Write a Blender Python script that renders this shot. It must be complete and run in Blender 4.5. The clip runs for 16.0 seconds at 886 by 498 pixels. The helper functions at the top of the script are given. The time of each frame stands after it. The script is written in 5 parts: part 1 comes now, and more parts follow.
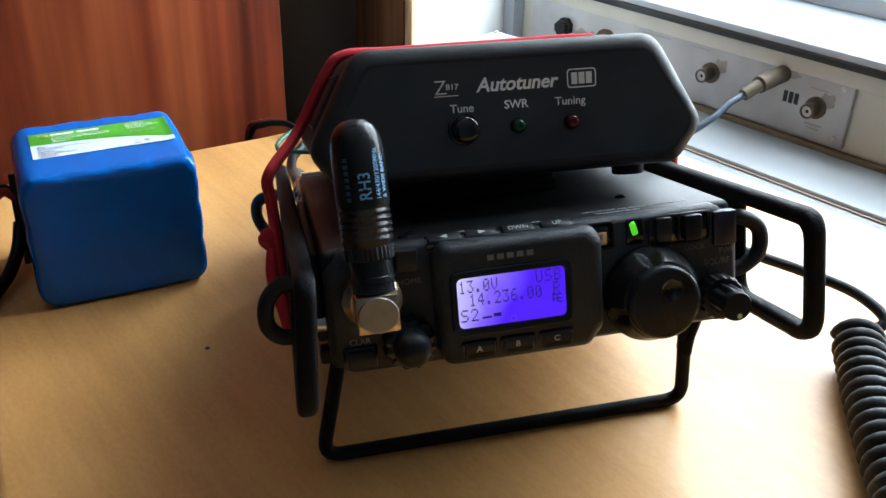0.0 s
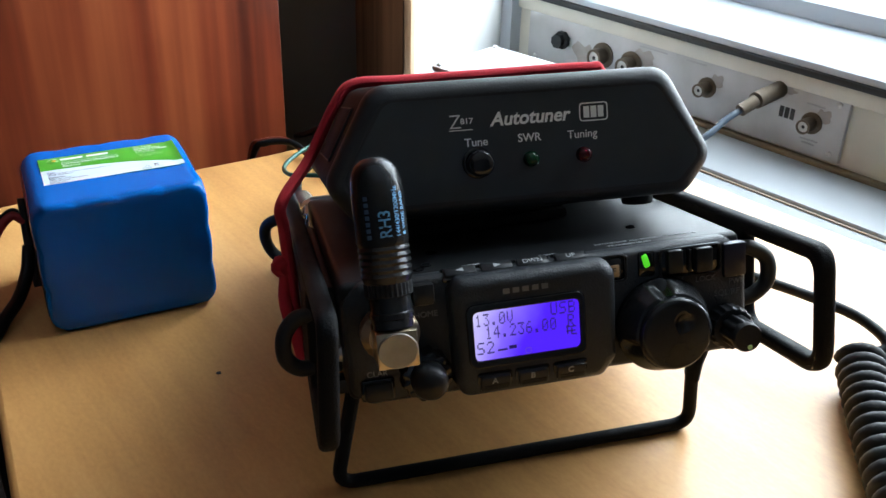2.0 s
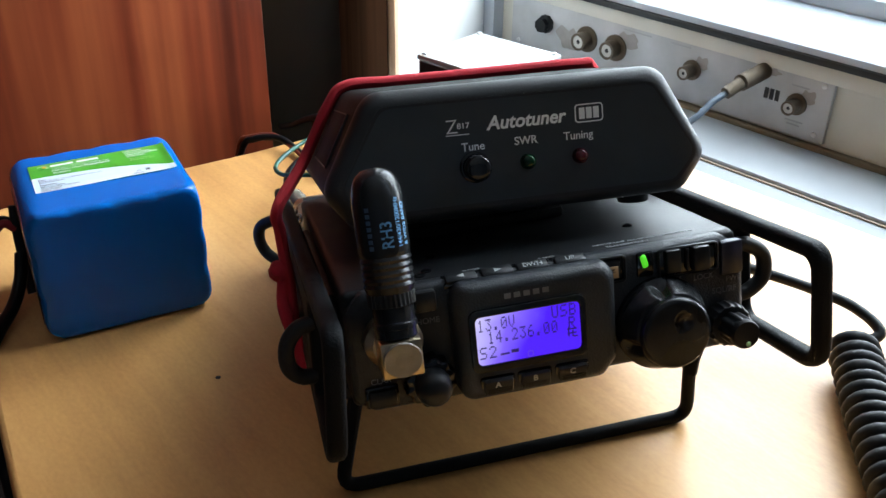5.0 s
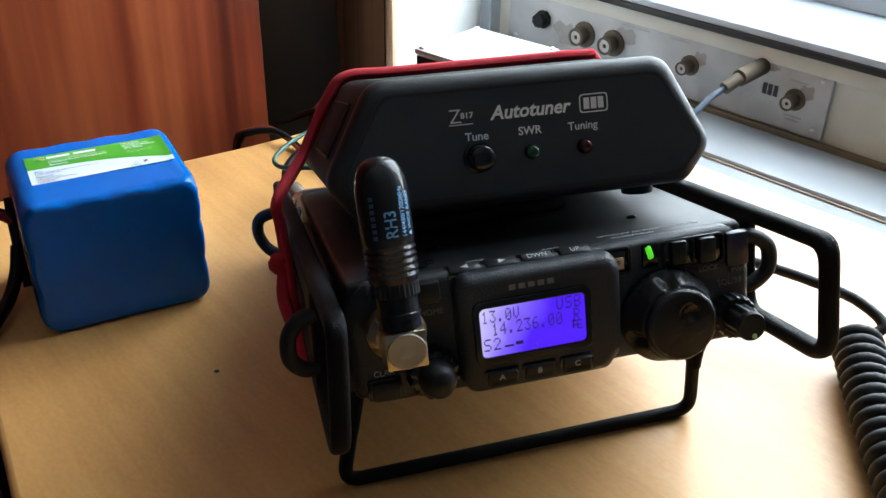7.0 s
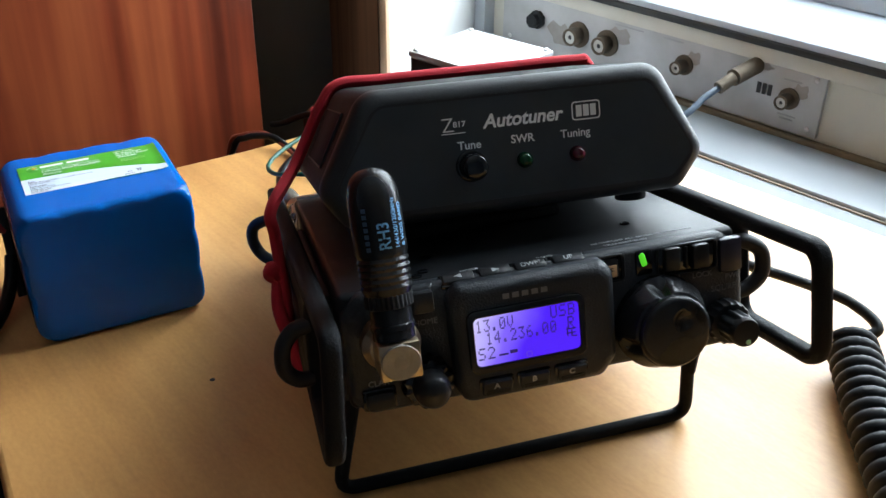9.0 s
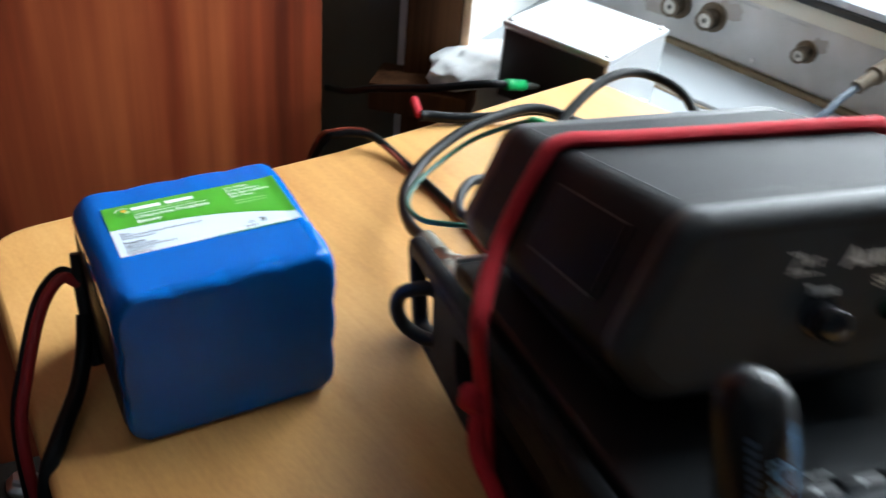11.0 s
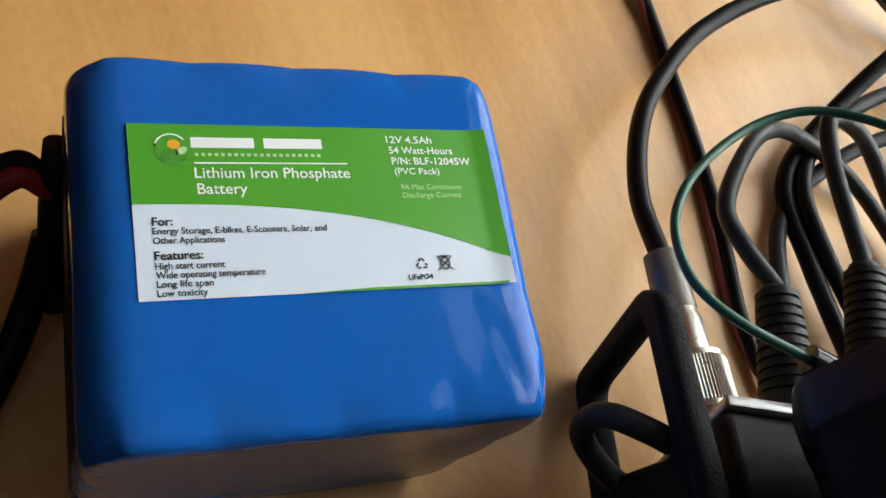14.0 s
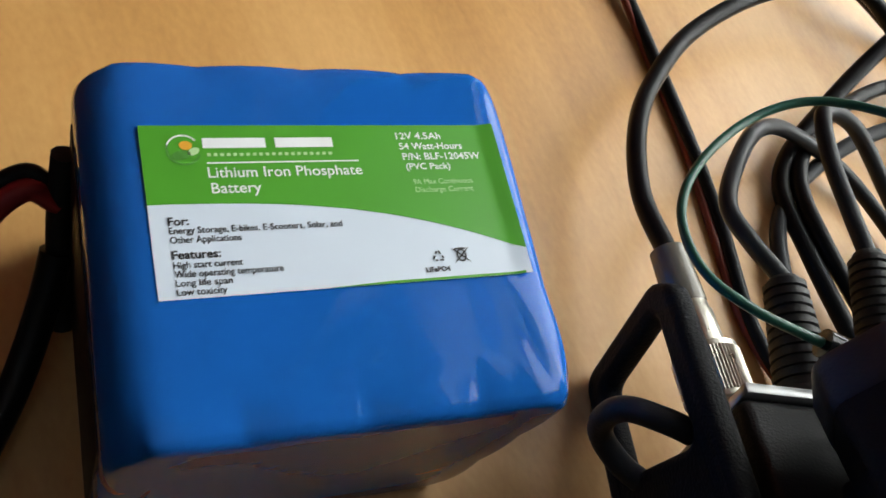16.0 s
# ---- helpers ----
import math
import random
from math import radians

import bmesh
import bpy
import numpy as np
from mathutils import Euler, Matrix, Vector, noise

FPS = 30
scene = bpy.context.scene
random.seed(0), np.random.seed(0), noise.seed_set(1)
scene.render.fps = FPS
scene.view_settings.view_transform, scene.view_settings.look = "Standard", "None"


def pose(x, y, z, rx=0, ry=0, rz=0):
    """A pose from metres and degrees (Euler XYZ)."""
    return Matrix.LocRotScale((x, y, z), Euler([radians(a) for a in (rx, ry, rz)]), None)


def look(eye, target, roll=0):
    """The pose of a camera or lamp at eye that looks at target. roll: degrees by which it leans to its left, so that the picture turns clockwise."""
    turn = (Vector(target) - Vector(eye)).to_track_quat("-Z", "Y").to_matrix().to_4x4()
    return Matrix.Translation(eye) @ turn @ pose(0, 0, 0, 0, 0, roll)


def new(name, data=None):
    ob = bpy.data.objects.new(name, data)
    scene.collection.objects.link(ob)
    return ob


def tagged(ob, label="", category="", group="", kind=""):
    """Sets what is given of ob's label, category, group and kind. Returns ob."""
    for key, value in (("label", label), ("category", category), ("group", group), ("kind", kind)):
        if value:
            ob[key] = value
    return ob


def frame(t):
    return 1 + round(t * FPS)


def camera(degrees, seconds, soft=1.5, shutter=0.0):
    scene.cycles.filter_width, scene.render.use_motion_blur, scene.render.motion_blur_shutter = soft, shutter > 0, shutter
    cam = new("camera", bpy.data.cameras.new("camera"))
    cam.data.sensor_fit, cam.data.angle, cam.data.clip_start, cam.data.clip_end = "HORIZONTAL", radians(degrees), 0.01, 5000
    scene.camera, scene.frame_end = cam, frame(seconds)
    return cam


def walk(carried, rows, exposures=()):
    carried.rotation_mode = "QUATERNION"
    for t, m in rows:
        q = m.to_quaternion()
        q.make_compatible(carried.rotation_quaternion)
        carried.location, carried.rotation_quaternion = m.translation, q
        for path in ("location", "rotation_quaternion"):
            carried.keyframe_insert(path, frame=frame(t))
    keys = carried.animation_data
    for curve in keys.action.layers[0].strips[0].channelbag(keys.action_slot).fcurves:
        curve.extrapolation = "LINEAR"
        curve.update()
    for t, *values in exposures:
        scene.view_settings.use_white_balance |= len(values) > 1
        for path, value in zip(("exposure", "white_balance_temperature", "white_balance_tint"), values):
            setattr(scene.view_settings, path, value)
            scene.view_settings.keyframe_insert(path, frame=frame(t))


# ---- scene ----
cam = camera(50.7, 16.0, shutter=0.6)
PATH = [
    (0, (-0.0644, -0.2237, 0.2275), (0.4188, 1.2049, -0.6202), 1.4),
    (0.5, (-0.0663, -0.2239, 0.2284), (0.4142, 1.2075, -0.6159), 1.4),
    (1, (-0.0685, -0.2222, 0.2327), (0.4207, 1.2078, -0.6098), 1.5),
    (1.5, (-0.0698, -0.2208, 0.2361), (0.4292, 1.2057, -0.6064), 1.5),
    (2, (-0.0722, -0.2199, 0.2379), (0.4305, 1.2043, -0.6064), 1.7),
    (2.5, (-0.0747, -0.2218, 0.2387), (0.4265, 1.1984, -0.6124), 1.3),
    (3, (-0.0761, -0.2204, 0.2413), (0.4292, 1.1956, -0.615), 0.9),
    (3.5, (-0.0769, -0.2201, 0.2422), (0.4328, 1.1878, -0.6245), 1),
    (4, (-0.0749, -0.2171, 0.2405), (0.4485, 1.183, -0.6306), 1.2),
    (4.2, (-0.0759, -0.2149, 0.2465), (0.4511, 1.1775, -0.6358), 1.1),
    (6.5, (-0.0767, -0.2146, 0.2431), (0.4459, 1.1858, -0.6271), 0.6),
    (7, (-0.0786, -0.2121, 0.2422), (0.4582, 1.1767, -0.6392), 1.2),
    (7.5, (-0.0775, -0.2116, 0.2431), (0.4652, 1.1732, -0.6392), 1.2),
    (8, (-0.0761, -0.213, 0.2448), (0.4614, 1.1728, -0.6401), 0.8),
    (10.3, (-0.0858, -0.1865, 0.2457), (0.4685, 1.1923, -0.6401), 1.2),
    (10.5, (-0.0958, -0.1607, 0.2457), (0.4741, 1.2078, -0.647), 1.9),
    (10.7, (-0.1026, -0.1288, 0.2457), (0.4628, 1.2248, -0.6721), 2.6),
    (11, (-0.1178, -0.0745, 0.2439), (0.4619, 1.2021, -0.7699), 5.7),
    (11.2, (-0.127, -0.039, 0.2290), (0.4597, 1.208, -0.8180), 8.2),
    (11.5, (-0.1385, 0.0199, 0.2282), (0.4700, 1.115, -0.9640), 12.4),
    (11.7, (-0.1412, 0.0509, 0.2249), (0.484, 1.0403, -1.0492), 16.5),
    (12, (-0.1463, 0.0749, 0.2188), (0.5303, 0.9397, -1.1176), 23.6),
    (12.5, (-0.139, 0.11, 0.2128), (0.5695, 0.8149, -1.1998), 34.3),
    (13, (-0.1281, 0.1198, 0.1886), (0.5805, 0.7769, -1.2465), 44),
    (13.5, (-0.1276, 0.1261, 0.1851), (0.5577, 0.7925, -1.2568), 46.6),
    (14, (-0.121, 0.1292, 0.1929), (0.4875, 0.7969, -1.2828), 43.4),
    (14.5, (-0.1196, 0.1278, 0.1912), (0.469, 0.7991, -1.2906), 42.3),
    (15, (-0.1249, 0.126, 0.1877), (0.4794, 0.8201, -1.2776), 42),
    (15.5, (-0.1266, 0.1239, 0.1877), (0.4874, 0.832, -1.2664), 41.5),
    (16, (-0.125, 0.1233, 0.1877), (0.5051, 0.8504, -1.2499), 39.6),
]
# picture brightness on the way
EXPOSURES = [(0.0, 0.06, 6500, 10), (10.4, 0.0, 6600, 10), (11.0, 0.0, 6650, 10), (11.5, 0.12, 5600, 8), (12.1, -0.28, 5350, 7), (12.6, -0.5, 6500, 11), (13.4, -0.75, 7650, 13), (16.0, -0.82, 7650, 13)]
WINDOW_POWER = 23.5
LCD_POWER = 1.0
walk(cam, [(t, look(eye, target, roll)) for t, eye, target, roll in PATH], EXPOSURES)

# ---- light ----
world = bpy.data.worlds.new("sky")
scene.world = world
world.use_nodes = True
wn = world.node_tree.nodes
sky = wn.new("ShaderNodeTexSky")
sky.sky_type = "NISHITA"
sky.sun_disc = False
sky.sun_elevation, sky.sun_rotation = radians(40), radians(70)
wn["Background"].inputs["Strength"].default_value = 0.12
world.node_tree.links.new(sky.outputs[0], wn["Background"].inputs["Color"])

A_DIR, N_DIR = Vector((0.392, -0.92, 0)), Vector((-0.92, -0.392, 0))   # along the window wall, and out of it into the room
P_WALL = Vector((0.44, 0.311, 0))


def on_wall(s, z, out=0.0):
    return P_WALL + A_DIR * s + N_DIR * out + Vector((0, 0, z))


lamp = bpy.data.lights.new("window_daylight", "AREA")
lamp.shape, lamp.size, lamp.size_y, lamp.energy, lamp.color = "RECTANGLE", 0.75, 0.90, WINDOW_POWER, (0.78, 0.905, 1.0)
lamp_ob = new("window_daylight", lamp)
lamp_ob.matrix_world = look(on_wall(0.03, 0.51, -0.16), on_wall(0.03, 0.39, 0.9))

# ---- materials ----


def material(name, base, rough=0.5, metal=0.0, var=0.0, var_scale=40.0, bump=0.0, bump_scale=400.0, coat=0.0, spec=0.5, stretch=(1, 1, 1), second=None):
    """A surface with stains at one scale and fine relief at another."""
    m = bpy.data.materials.new(name)
    m.use_nodes = True
    nt = m.node_tree
    b = nt.nodes["Principled BSDF"]
    b.inputs["Base Color"].default_value = (*base, 1)
    b.inputs["Roughness"].default_value = rough
    b.inputs["Metallic"].default_value = metal
    b.inputs["Coat Weight"].default_value = coat
    b.inputs["Coat Roughness"].default_value = 0.08
    b.inputs["Specular IOR Level"].default_value = spec
    if var or bump:
        tc = nt.nodes.new("ShaderNodeTexCoord")
        mp = nt.nodes.new("ShaderNodeMapping")
        mp.inputs["Scale"].default_value = stretch
        nt.links.new(tc.outputs["Object"], mp.inputs["Vector"])
    if var:
        n = nt.nodes.new("ShaderNodeTexNoise")
        n.inputs["Scale"].default_value, n.inputs["Detail"].default_value = var_scale, 6
        nt.links.new(mp.outputs[0], n.inputs["Vector"])
        mix = nt.nodes.new("ShaderNodeMix")
        mix.data_type = "RGBA"
        lo = second if second else tuple(c * (1 - var) for c in base)
        mix.inputs[6].default_value, mix.inputs[7].default_value = (*lo, 1), (*[min(1, c * (1 + var * 0.5)) for c in base], 1)
        nt.links.new(n.outputs["Fac"], mix.inputs[0])
        nt.links.new(mix.outputs[2], b.inputs["Base Color"])
        r = nt.nodes.new("ShaderNodeMapRange")
        r.inputs["To Min"].default_value, r.inputs["To Max"].default_value = max(0.02, rough * (1 - var * 0.5)), min(1, rough * (1 + var * 0.5))
        nt.links.new(n.outputs["Fac"], r.inputs["Value"])
        nt.links.new(r.outputs[0], b.inputs["Roughness"])
    if bump:
        n2 = nt.nodes.new("ShaderNodeTexNoise")
        n2.inputs["Scale"].default_value, n2.inputs["Detail"].default_value = bump_scale, 4
        nt.links.new(mp.outputs[0], n2.inputs["Vector"])
        bp = nt.nodes.new("ShaderNodeBump")
        bp.inputs["Strength"].default_value, bp.inputs["Distance"].default_value = bump, 0.0006
        nt.links.new(n2.outputs["Fac"], bp.inputs["Height"])
        nt.links.new(bp.outputs[0], b.inputs["Normal"])
    return m


def wood(name, dark, mid, light, angle, along, across, rough, coat, rings=0.5, vertical=False, wave=0.6):
    """Wood with long streaks, wide cathedral bands and fine pores."""
    m = bpy.data.materials.new(name)
    m.use_nodes = True
    nt = m.node_tree
    b = nt.nodes["Principled BSDF"]
    tc = nt.nodes.new("ShaderNodeTexCoord")
    turn = nt.nodes.new("ShaderNodeMapping")
    turn.inputs["Rotation"].default_value = (0, 0, radians(angle))
    nt.links.new(tc.outputs["Object"], turn.inputs["Vector"])

    def noise_at(scale, detail, sx, sy, sz, dist=0.0):
        mp = nt.nodes.new("ShaderNodeMapping")
        mp.inputs["Scale"].default_value = (sx, sy, sz)
        nt.links.new(turn.outputs[0], mp.inputs["Vector"])
        n = nt.nodes.new("ShaderNodeTexNoise")
        n.inputs["Scale"].default_value, n.inputs["Detail"].default_value, n.inputs["Distortion"].default_value = scale, detail, dist
        nt.links.new(mp.outputs[0], n.inputs["Vector"])
        return n.outputs["Fac"]

    if vertical:
        s1, s2, s3 = (across, across, along), (across * 6, across * 6, along * 2), (across * 1.0, across, along * 0.6)
    else:
        s1, s2, s3 = (along, across, across), (along * 3, across * 5, across), (along * 4, across * 0.7, across)
    wide, fine, blot = noise_at(1, 4, *s1, wave), noise_at(1, 3, *s2), noise_at(0.45, 2, *s3)
    ramp = nt.nodes.new("ShaderNodeValToRGB")
    e = ramp.color_ramp.elements
    e[0].position, e[0].color = (0.39 if vertical else 0.34), (*dark, 1)
    e[1].position, e[1].color = (0.63 if vertical else 0.66), (*light, 1)
    k = e.new(0.5)
    k.color = (*mid, 1)
    add = nt.nodes.new("ShaderNodeMath")
    add.operation = "MULTIPLY_ADD"
    add.inputs[1].default_value = 0.30 if vertical else 0.16
    nt.links.new(fine, add.inputs[0])
    if not vertical:   # small dark pores
        pores = nt.nodes.new("ShaderNodeMath")
        pores.operation = "MULTIPLY_ADD"
        pores.inputs[1].default_value = 0.16
        nt.links.new(noise_at(1, 3, 330, 620, 400), pores.inputs[0])
        nt.links.new(add.outputs[0], pores.inputs[2])
    add2 = nt.nodes.new("ShaderNodeMath")
    add2.operation = "MULTIPLY_ADD"
    add2.inputs[1].default_value = rings
    nt.links.new(wide, add2.inputs[0])
    add3 = nt.nodes.new("ShaderNodeMath")
    add3.operation = "MULTIPLY"
    add3.inputs[1].default_value = (0.70 if vertical else 0.68) - rings
    nt.links.new(blot, add3.inputs[0])
    nt.links.new(add3.outputs[0], add2.inputs[2])
    nt.links.new(add2.outputs[0], add.inputs[2])
    nt.links.new(add.outputs[0] if vertical else pores.outputs[0], ramp.inputs[0])
    nt.links.new(ramp.outputs[0], b.inputs["Base Color"])
    bp = nt.nodes.new("ShaderNodeBump")
    bp.inputs["Strength"].default_value, bp.inputs["Distance"].default_value = 0.12, 0.0004
    nt.links.new(fine, bp.inputs["Height"])
    nt.links.new(bp.outputs[0], b.inputs["Normal"])
    r = nt.nodes.new("ShaderNodeMapRange")
    r.inputs["To Min"].default_value, r.inputs["To Max"].default_value = rough * 0.8, rough * 1.25
    nt.links.new(wide, r.inputs["Value"])
    nt.links.new(r.outputs[0], b.inputs["Roughness"])
    b.inputs["Coat Weight"].default_value, b.inputs["Coat Roughness"].default_value = coat, 0.15
    return m


def glow(name, colour, strength):
    m = bpy.data.materials.new(name)
    m.use_nodes = True
    b = m.node_tree.nodes["Principled BSDF"]
    b.inputs["Base Color"].default_value = (*colour, 1)
    b.inputs["Emission Color"].default_value = (*colour, 1)
    b.inputs["Emission Strength"].default_value = strength
    return m


M_TABLE = wood("lacquered_birch", (0.46, 0.215, 0.066), (0.62, 0.318, 0.102), (0.74, 0.415, 0.150), 72, 5, 34, 0.40, 0.12, 0.25)
M_EDGE = wood("board_edge", (0.30, 0.17, 0.07), (0.42, 0.25, 0.11), (0.52, 0.33, 0.16), 0, 8, 160, 0.6, 0.0, 0.4)
M_MAHOGANY = wood("mahogany", (0.060, 0.0095, 0.005), (0.225, 0.040, 0.015), (0.43, 0.110, 0.036), 0, 0.9, 8.5, 0.3, 0.35, 0.50, True, 1.6)
M_POST = wood("brown_wood", (0.05, 0.019, 0.009), (0.09, 0.038, 0.017), (0.12, 0.052, 0.024), 0, 2, 60, 0.75, 0.0, 0.4, True)
M_POST.node_tree.nodes["Principled BSDF"].inputs["Specular IOR Level"].default_value = 0.08
# near-black in place of the shade below the table
M_UNDER_SHADE = material("shade_black_wood", (0.012, 0.008, 0.006), 0.8, spec=0.2, var=0.3, var_scale=40)
M_PALE = wood("pale_wood", (0.40, 0.22, 0.12), (0.5, 0.3, 0.17), (0.58, 0.37, 0.22), 0, 2, 90, 0.5, 0.1, 0.4, True)
M_BLACK = material("black_plastic", (0.0125, 0.0138, 0.0156), 0.42, spec=0.22, var=0.3, var_scale=60, bump=0.25, bump_scale=1800)
M_SATIN = material("satin_black_plastic", (0.0145, 0.0160, 0.0181), 0.30, spec=0.24, var=0.3, var_scale=90, bump=0.12, bump_scale=1200)
M_GLOSS = material("gloss_black_plastic", (0.007, 0.008, 0.010), 0.10, var=0.3, var_scale=120)
M_MAST = material("shiny_black_sleeve", (0.0100, 0.0110, 0.0125), 0.26, spec=0.34, var=0.2, var_scale=90)
M_BEAD = material("tan_bead", (0.30, 0.23, 0.16), 0.6, var=0.3, var_scale=60)
M_RUBBER = material("black_rubber", (0.0105, 0.0116, 0.0131), 0.55, spec=0.32, var=0.3, var_scale=120, bump=0.2, bump_scale=900)
M_RAIL = material("powder_coated_rail", (0.0085, 0.0094, 0.0106), 0.55, spec=0.08, var=0.25, var_scale=80, bump=0.45, bump_scale=1500)
M_CASE = material("grey_black_paint", (0.0105, 0.0116, 0.0131), 0.55, spec=0.10, var=0.2, var_scale=50, bump=0.3, bump_scale=1400)
M_FACE = material("charcoal_faceplate", (0.031, 0.038, 0.045), 0.36, spec=0.4, var=0.25, var_scale=70, bump=0.1, bump_scale=2500)
M_BEZEL = material("black_bezel", (0.0155, 0.0171, 0.0194), 0.46, spec=0.5, var=0.25, var_scale=60, bump=0.2, bump_scale=1300)
M_HOUSING = material("grained_grey_black_plastic", (0.017, 0.0205, 0.0255), 0.45, spec=0.35, var=0.35, var_scale=90, bump=0.45, bump_scale=1500)
M_RED = material("red_elastic", (0.50, 0.010, 0.022), 0.9, var=0.25, var_scale=250, bump=0.5, bump_scale=1600)
M_BLUE = material("blue_pvc", (0.0, 0.110, 0.44), 0.06, var=0.06, var_scale=25, bump=0.05, bump_scale=90, spec=0.30, stretch=(1, 0.4, 1))
M_LABEL_W = material("white_label_paper", (0.64, 0.73, 0.83), 0.35, var=0.03, var_scale=60)
M_LABEL_G = material("green_label_print", (0.060, 0.34, 0.028), 0.33, var=0.06, var_scale=60)
M_INK = material("black_ink", (0.012, 0.012, 0.014), 0.5)
M_WHITE_INK = material("white_ink", (0.82, 0.84, 0.84), 0.5)
M_GREY_INK = material("grey_silk_print", (0.34, 0.35, 0.36), 0.5)
M_DIM_INK = material("dim_silk_print", (0.16, 0.16, 0.17), 0.5)
M_BLUE_INK = material("pale_blue_print", (0.10, 0.30, 0.55), 0.5)
M_DARK_BLUE_INK = material("dark_blue_print", (0.03, 0.07, 0.14), 0.5)
M_ORANGE = material("orange_print", (0.75, 0.36, 0.03), 0.5)
M_LEAF = material("pale_green_print", (0.42, 0.66, 0.32), 0.5)
M_DARK_GREEN = material("dark_green_print", (0.05, 0.25, 0.03), 0.5)
M_TAN = material("tan_key_cap", (0.55, 0.36, 0.20), 0.5, var=0.1)
M_NICKEL = material("worn_nickel", (0.62, 0.58, 0.50), 0.28, 1.0, var=0.3, var_scale=200, bump=0.15, bump_scale=900)
M_BRASSY = material("warm_nickel", (0.50, 0.41, 0.28), 0.3, 1.0, var=0.35, var_scale=180, bump=0.2, bump_scale=700)
M_TURNED = material("dull_turned_nickel", (0.33, 0.31, 0.27), 0.5, 0.9, var=0.3, var_scale=220, bump=0.3, bump_scale=500)
M_STEEL = material("bright_steel", (0.66, 0.66, 0.66), 0.3, 1.0, var=0.25, var_scale=160, bump=0.1)
M_BOX = material("brushed_aluminium_box", (0.72, 0.74, 0.76), 0.42, 0.75, var=0.12, var_scale=30, bump=0.1)
M_WALL = material("white_painted_plaster", (0.78, 0.78, 0.76), 0.7, var=0.06, var_scale=9, bump=0.15, bump_scale=120)
# blue tint makes the light bounced onto the front faces cooler
M_COOL_BOUNCE = material("cool_bounce_blue", (0.33, 0.40, 0.48), 0.8, var=0.06, var_scale=5, bump=0.1, bump_scale=90)
# dark tone chosen to hold back fill light from the unseen west side
M_DIM_BOUNCE = material("dim_bounce_grey", (0.09, 0.10, 0.11), 0.8, var=0.1, var_scale=5, bump=0.1, bump_scale=90)
M_CEIL = material("white_ceiling_paint", (0.62, 0.65, 0.67), 0.8, var=0.05, var_scale=6, bump=0.1, bump_scale=90)
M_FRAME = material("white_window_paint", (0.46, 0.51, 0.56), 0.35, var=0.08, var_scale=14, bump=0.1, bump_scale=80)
M_YELLOWED = material("yellowed_paint", (0.60, 0.585, 0.51), 0.45, var=0.18, var_scale=22, bump=0.15, bump_scale=120)
M_DIRT = material("dirty_brown_seal", (0.17, 0.13, 0.08), 0.8, var=0.45, var_scale=40)
# tone of the socket shadows painted on the plate, mixed with grime
M_DIRTY_SHADOW = material("painted_dirty_shadow", (0.22, 0.20, 0.18), 0.8, var=0.5, var_scale=120, second=(0.36, 0.35, 0.34))
M_SEAL = material("black_gasket", (0.012, 0.013, 0.015), 0.5, var=0.3)
M_SILL = material("grey_white_sill", (0.36, 0.39, 0.41), 0.4, var=0.12, var_scale=12, bump=0.05)
M_PLATE = material("stained_aluminium_plate", (0.52, 0.54, 0.56), 0.5, 0.15, var=0.4, var_scale=22, second=(0.24, 0.23, 0.22))
M_DUST = material("tarnished_brass", (0.13, 0.10, 0.07), 0.55, 0.5, var=0.4, var_scale=220, bump=0.3)
M_PTFE = material("dusty_insulator", (0.50, 0.49, 0.46), 0.4)
M_CABLE = material("black_cable_sheath", (0.0075, 0.0083, 0.0094), 0.34, spec=0.15, var=0.25, var_scale=90, bump=0.08, bump_scale=500)
M_CABLE_GREY = material("grey_cable_sheath", (0.0220, 0.0242, 0.0275), 0.36, spec=0.2, var=0.25, var_scale=90)
M_WIRE_RED = material("red_wire", (0.19, 0.030, 0.014), 0.4, var=0.25, var_scale=150)
M_LEAD_RED = material("red_silicone_wire", (0.36, 0.012, 0.018), 0.5, var=0.25, var_scale=150)
M_WIRE_GREEN = material("dark_green_wire", (0.004, 0.085, 0.055), 0.35, var=0.2, var_scale=150)
M_BLUE_COAX = material("blue_grey_cable", (0.06, 0.085, 0.12), 0.4, var=0.2, var_scale=90)
M_CLIP = material("green_clip_sleeve", (0.0, 0.22, 0.06), 0.32, var=0.2, var_scale=90)
M_CLEAR = material("milky_sleeve", (0.17, 0.155, 0.125), 0.16, var=0.2, var_scale=120)
# olive lifted in colour to make up for light missing in the recess
M_DARK = material("lifted_recess_olive", (0.15, 0.135, 0.10), 0.9, var=0.3, var_scale=14, bump=0.2, bump_scale=160)
M_CLOTH = material("white_cloth", (0.72, 0.74, 0.74), 0.85, var=0.1, var_scale=40, bump=0.3, bump_scale=120)
M_FLOOR = wood("dark_floor_boards", (0.05, 0.025, 0.012), (0.085, 0.045, 0.022), (0.13, 0.07, 0.035), 0, 2, 26, 0.45, 0.1, 0.4)
M_LED_G_OFF = material("dark_green_lens", (0.002, 0.035, 0.012), 0.10)
M_LED_R_OFF = material("dark_red_lens", (0.040, 0.002, 0.005), 0.10)
M_LED_ON = glow("lit_green_lamp", (0.10, 0.75, 0.03), 0.62)
M_FOAM = material("black_foam_pad", (0.008, 0.008, 0.008), 0.9, bump=0.4, bump_scale=700)
M_BROWNBOX = material("dark_recess", (0.006, 0.007, 0.010), 0.6, spec=0.08, var=0.2)


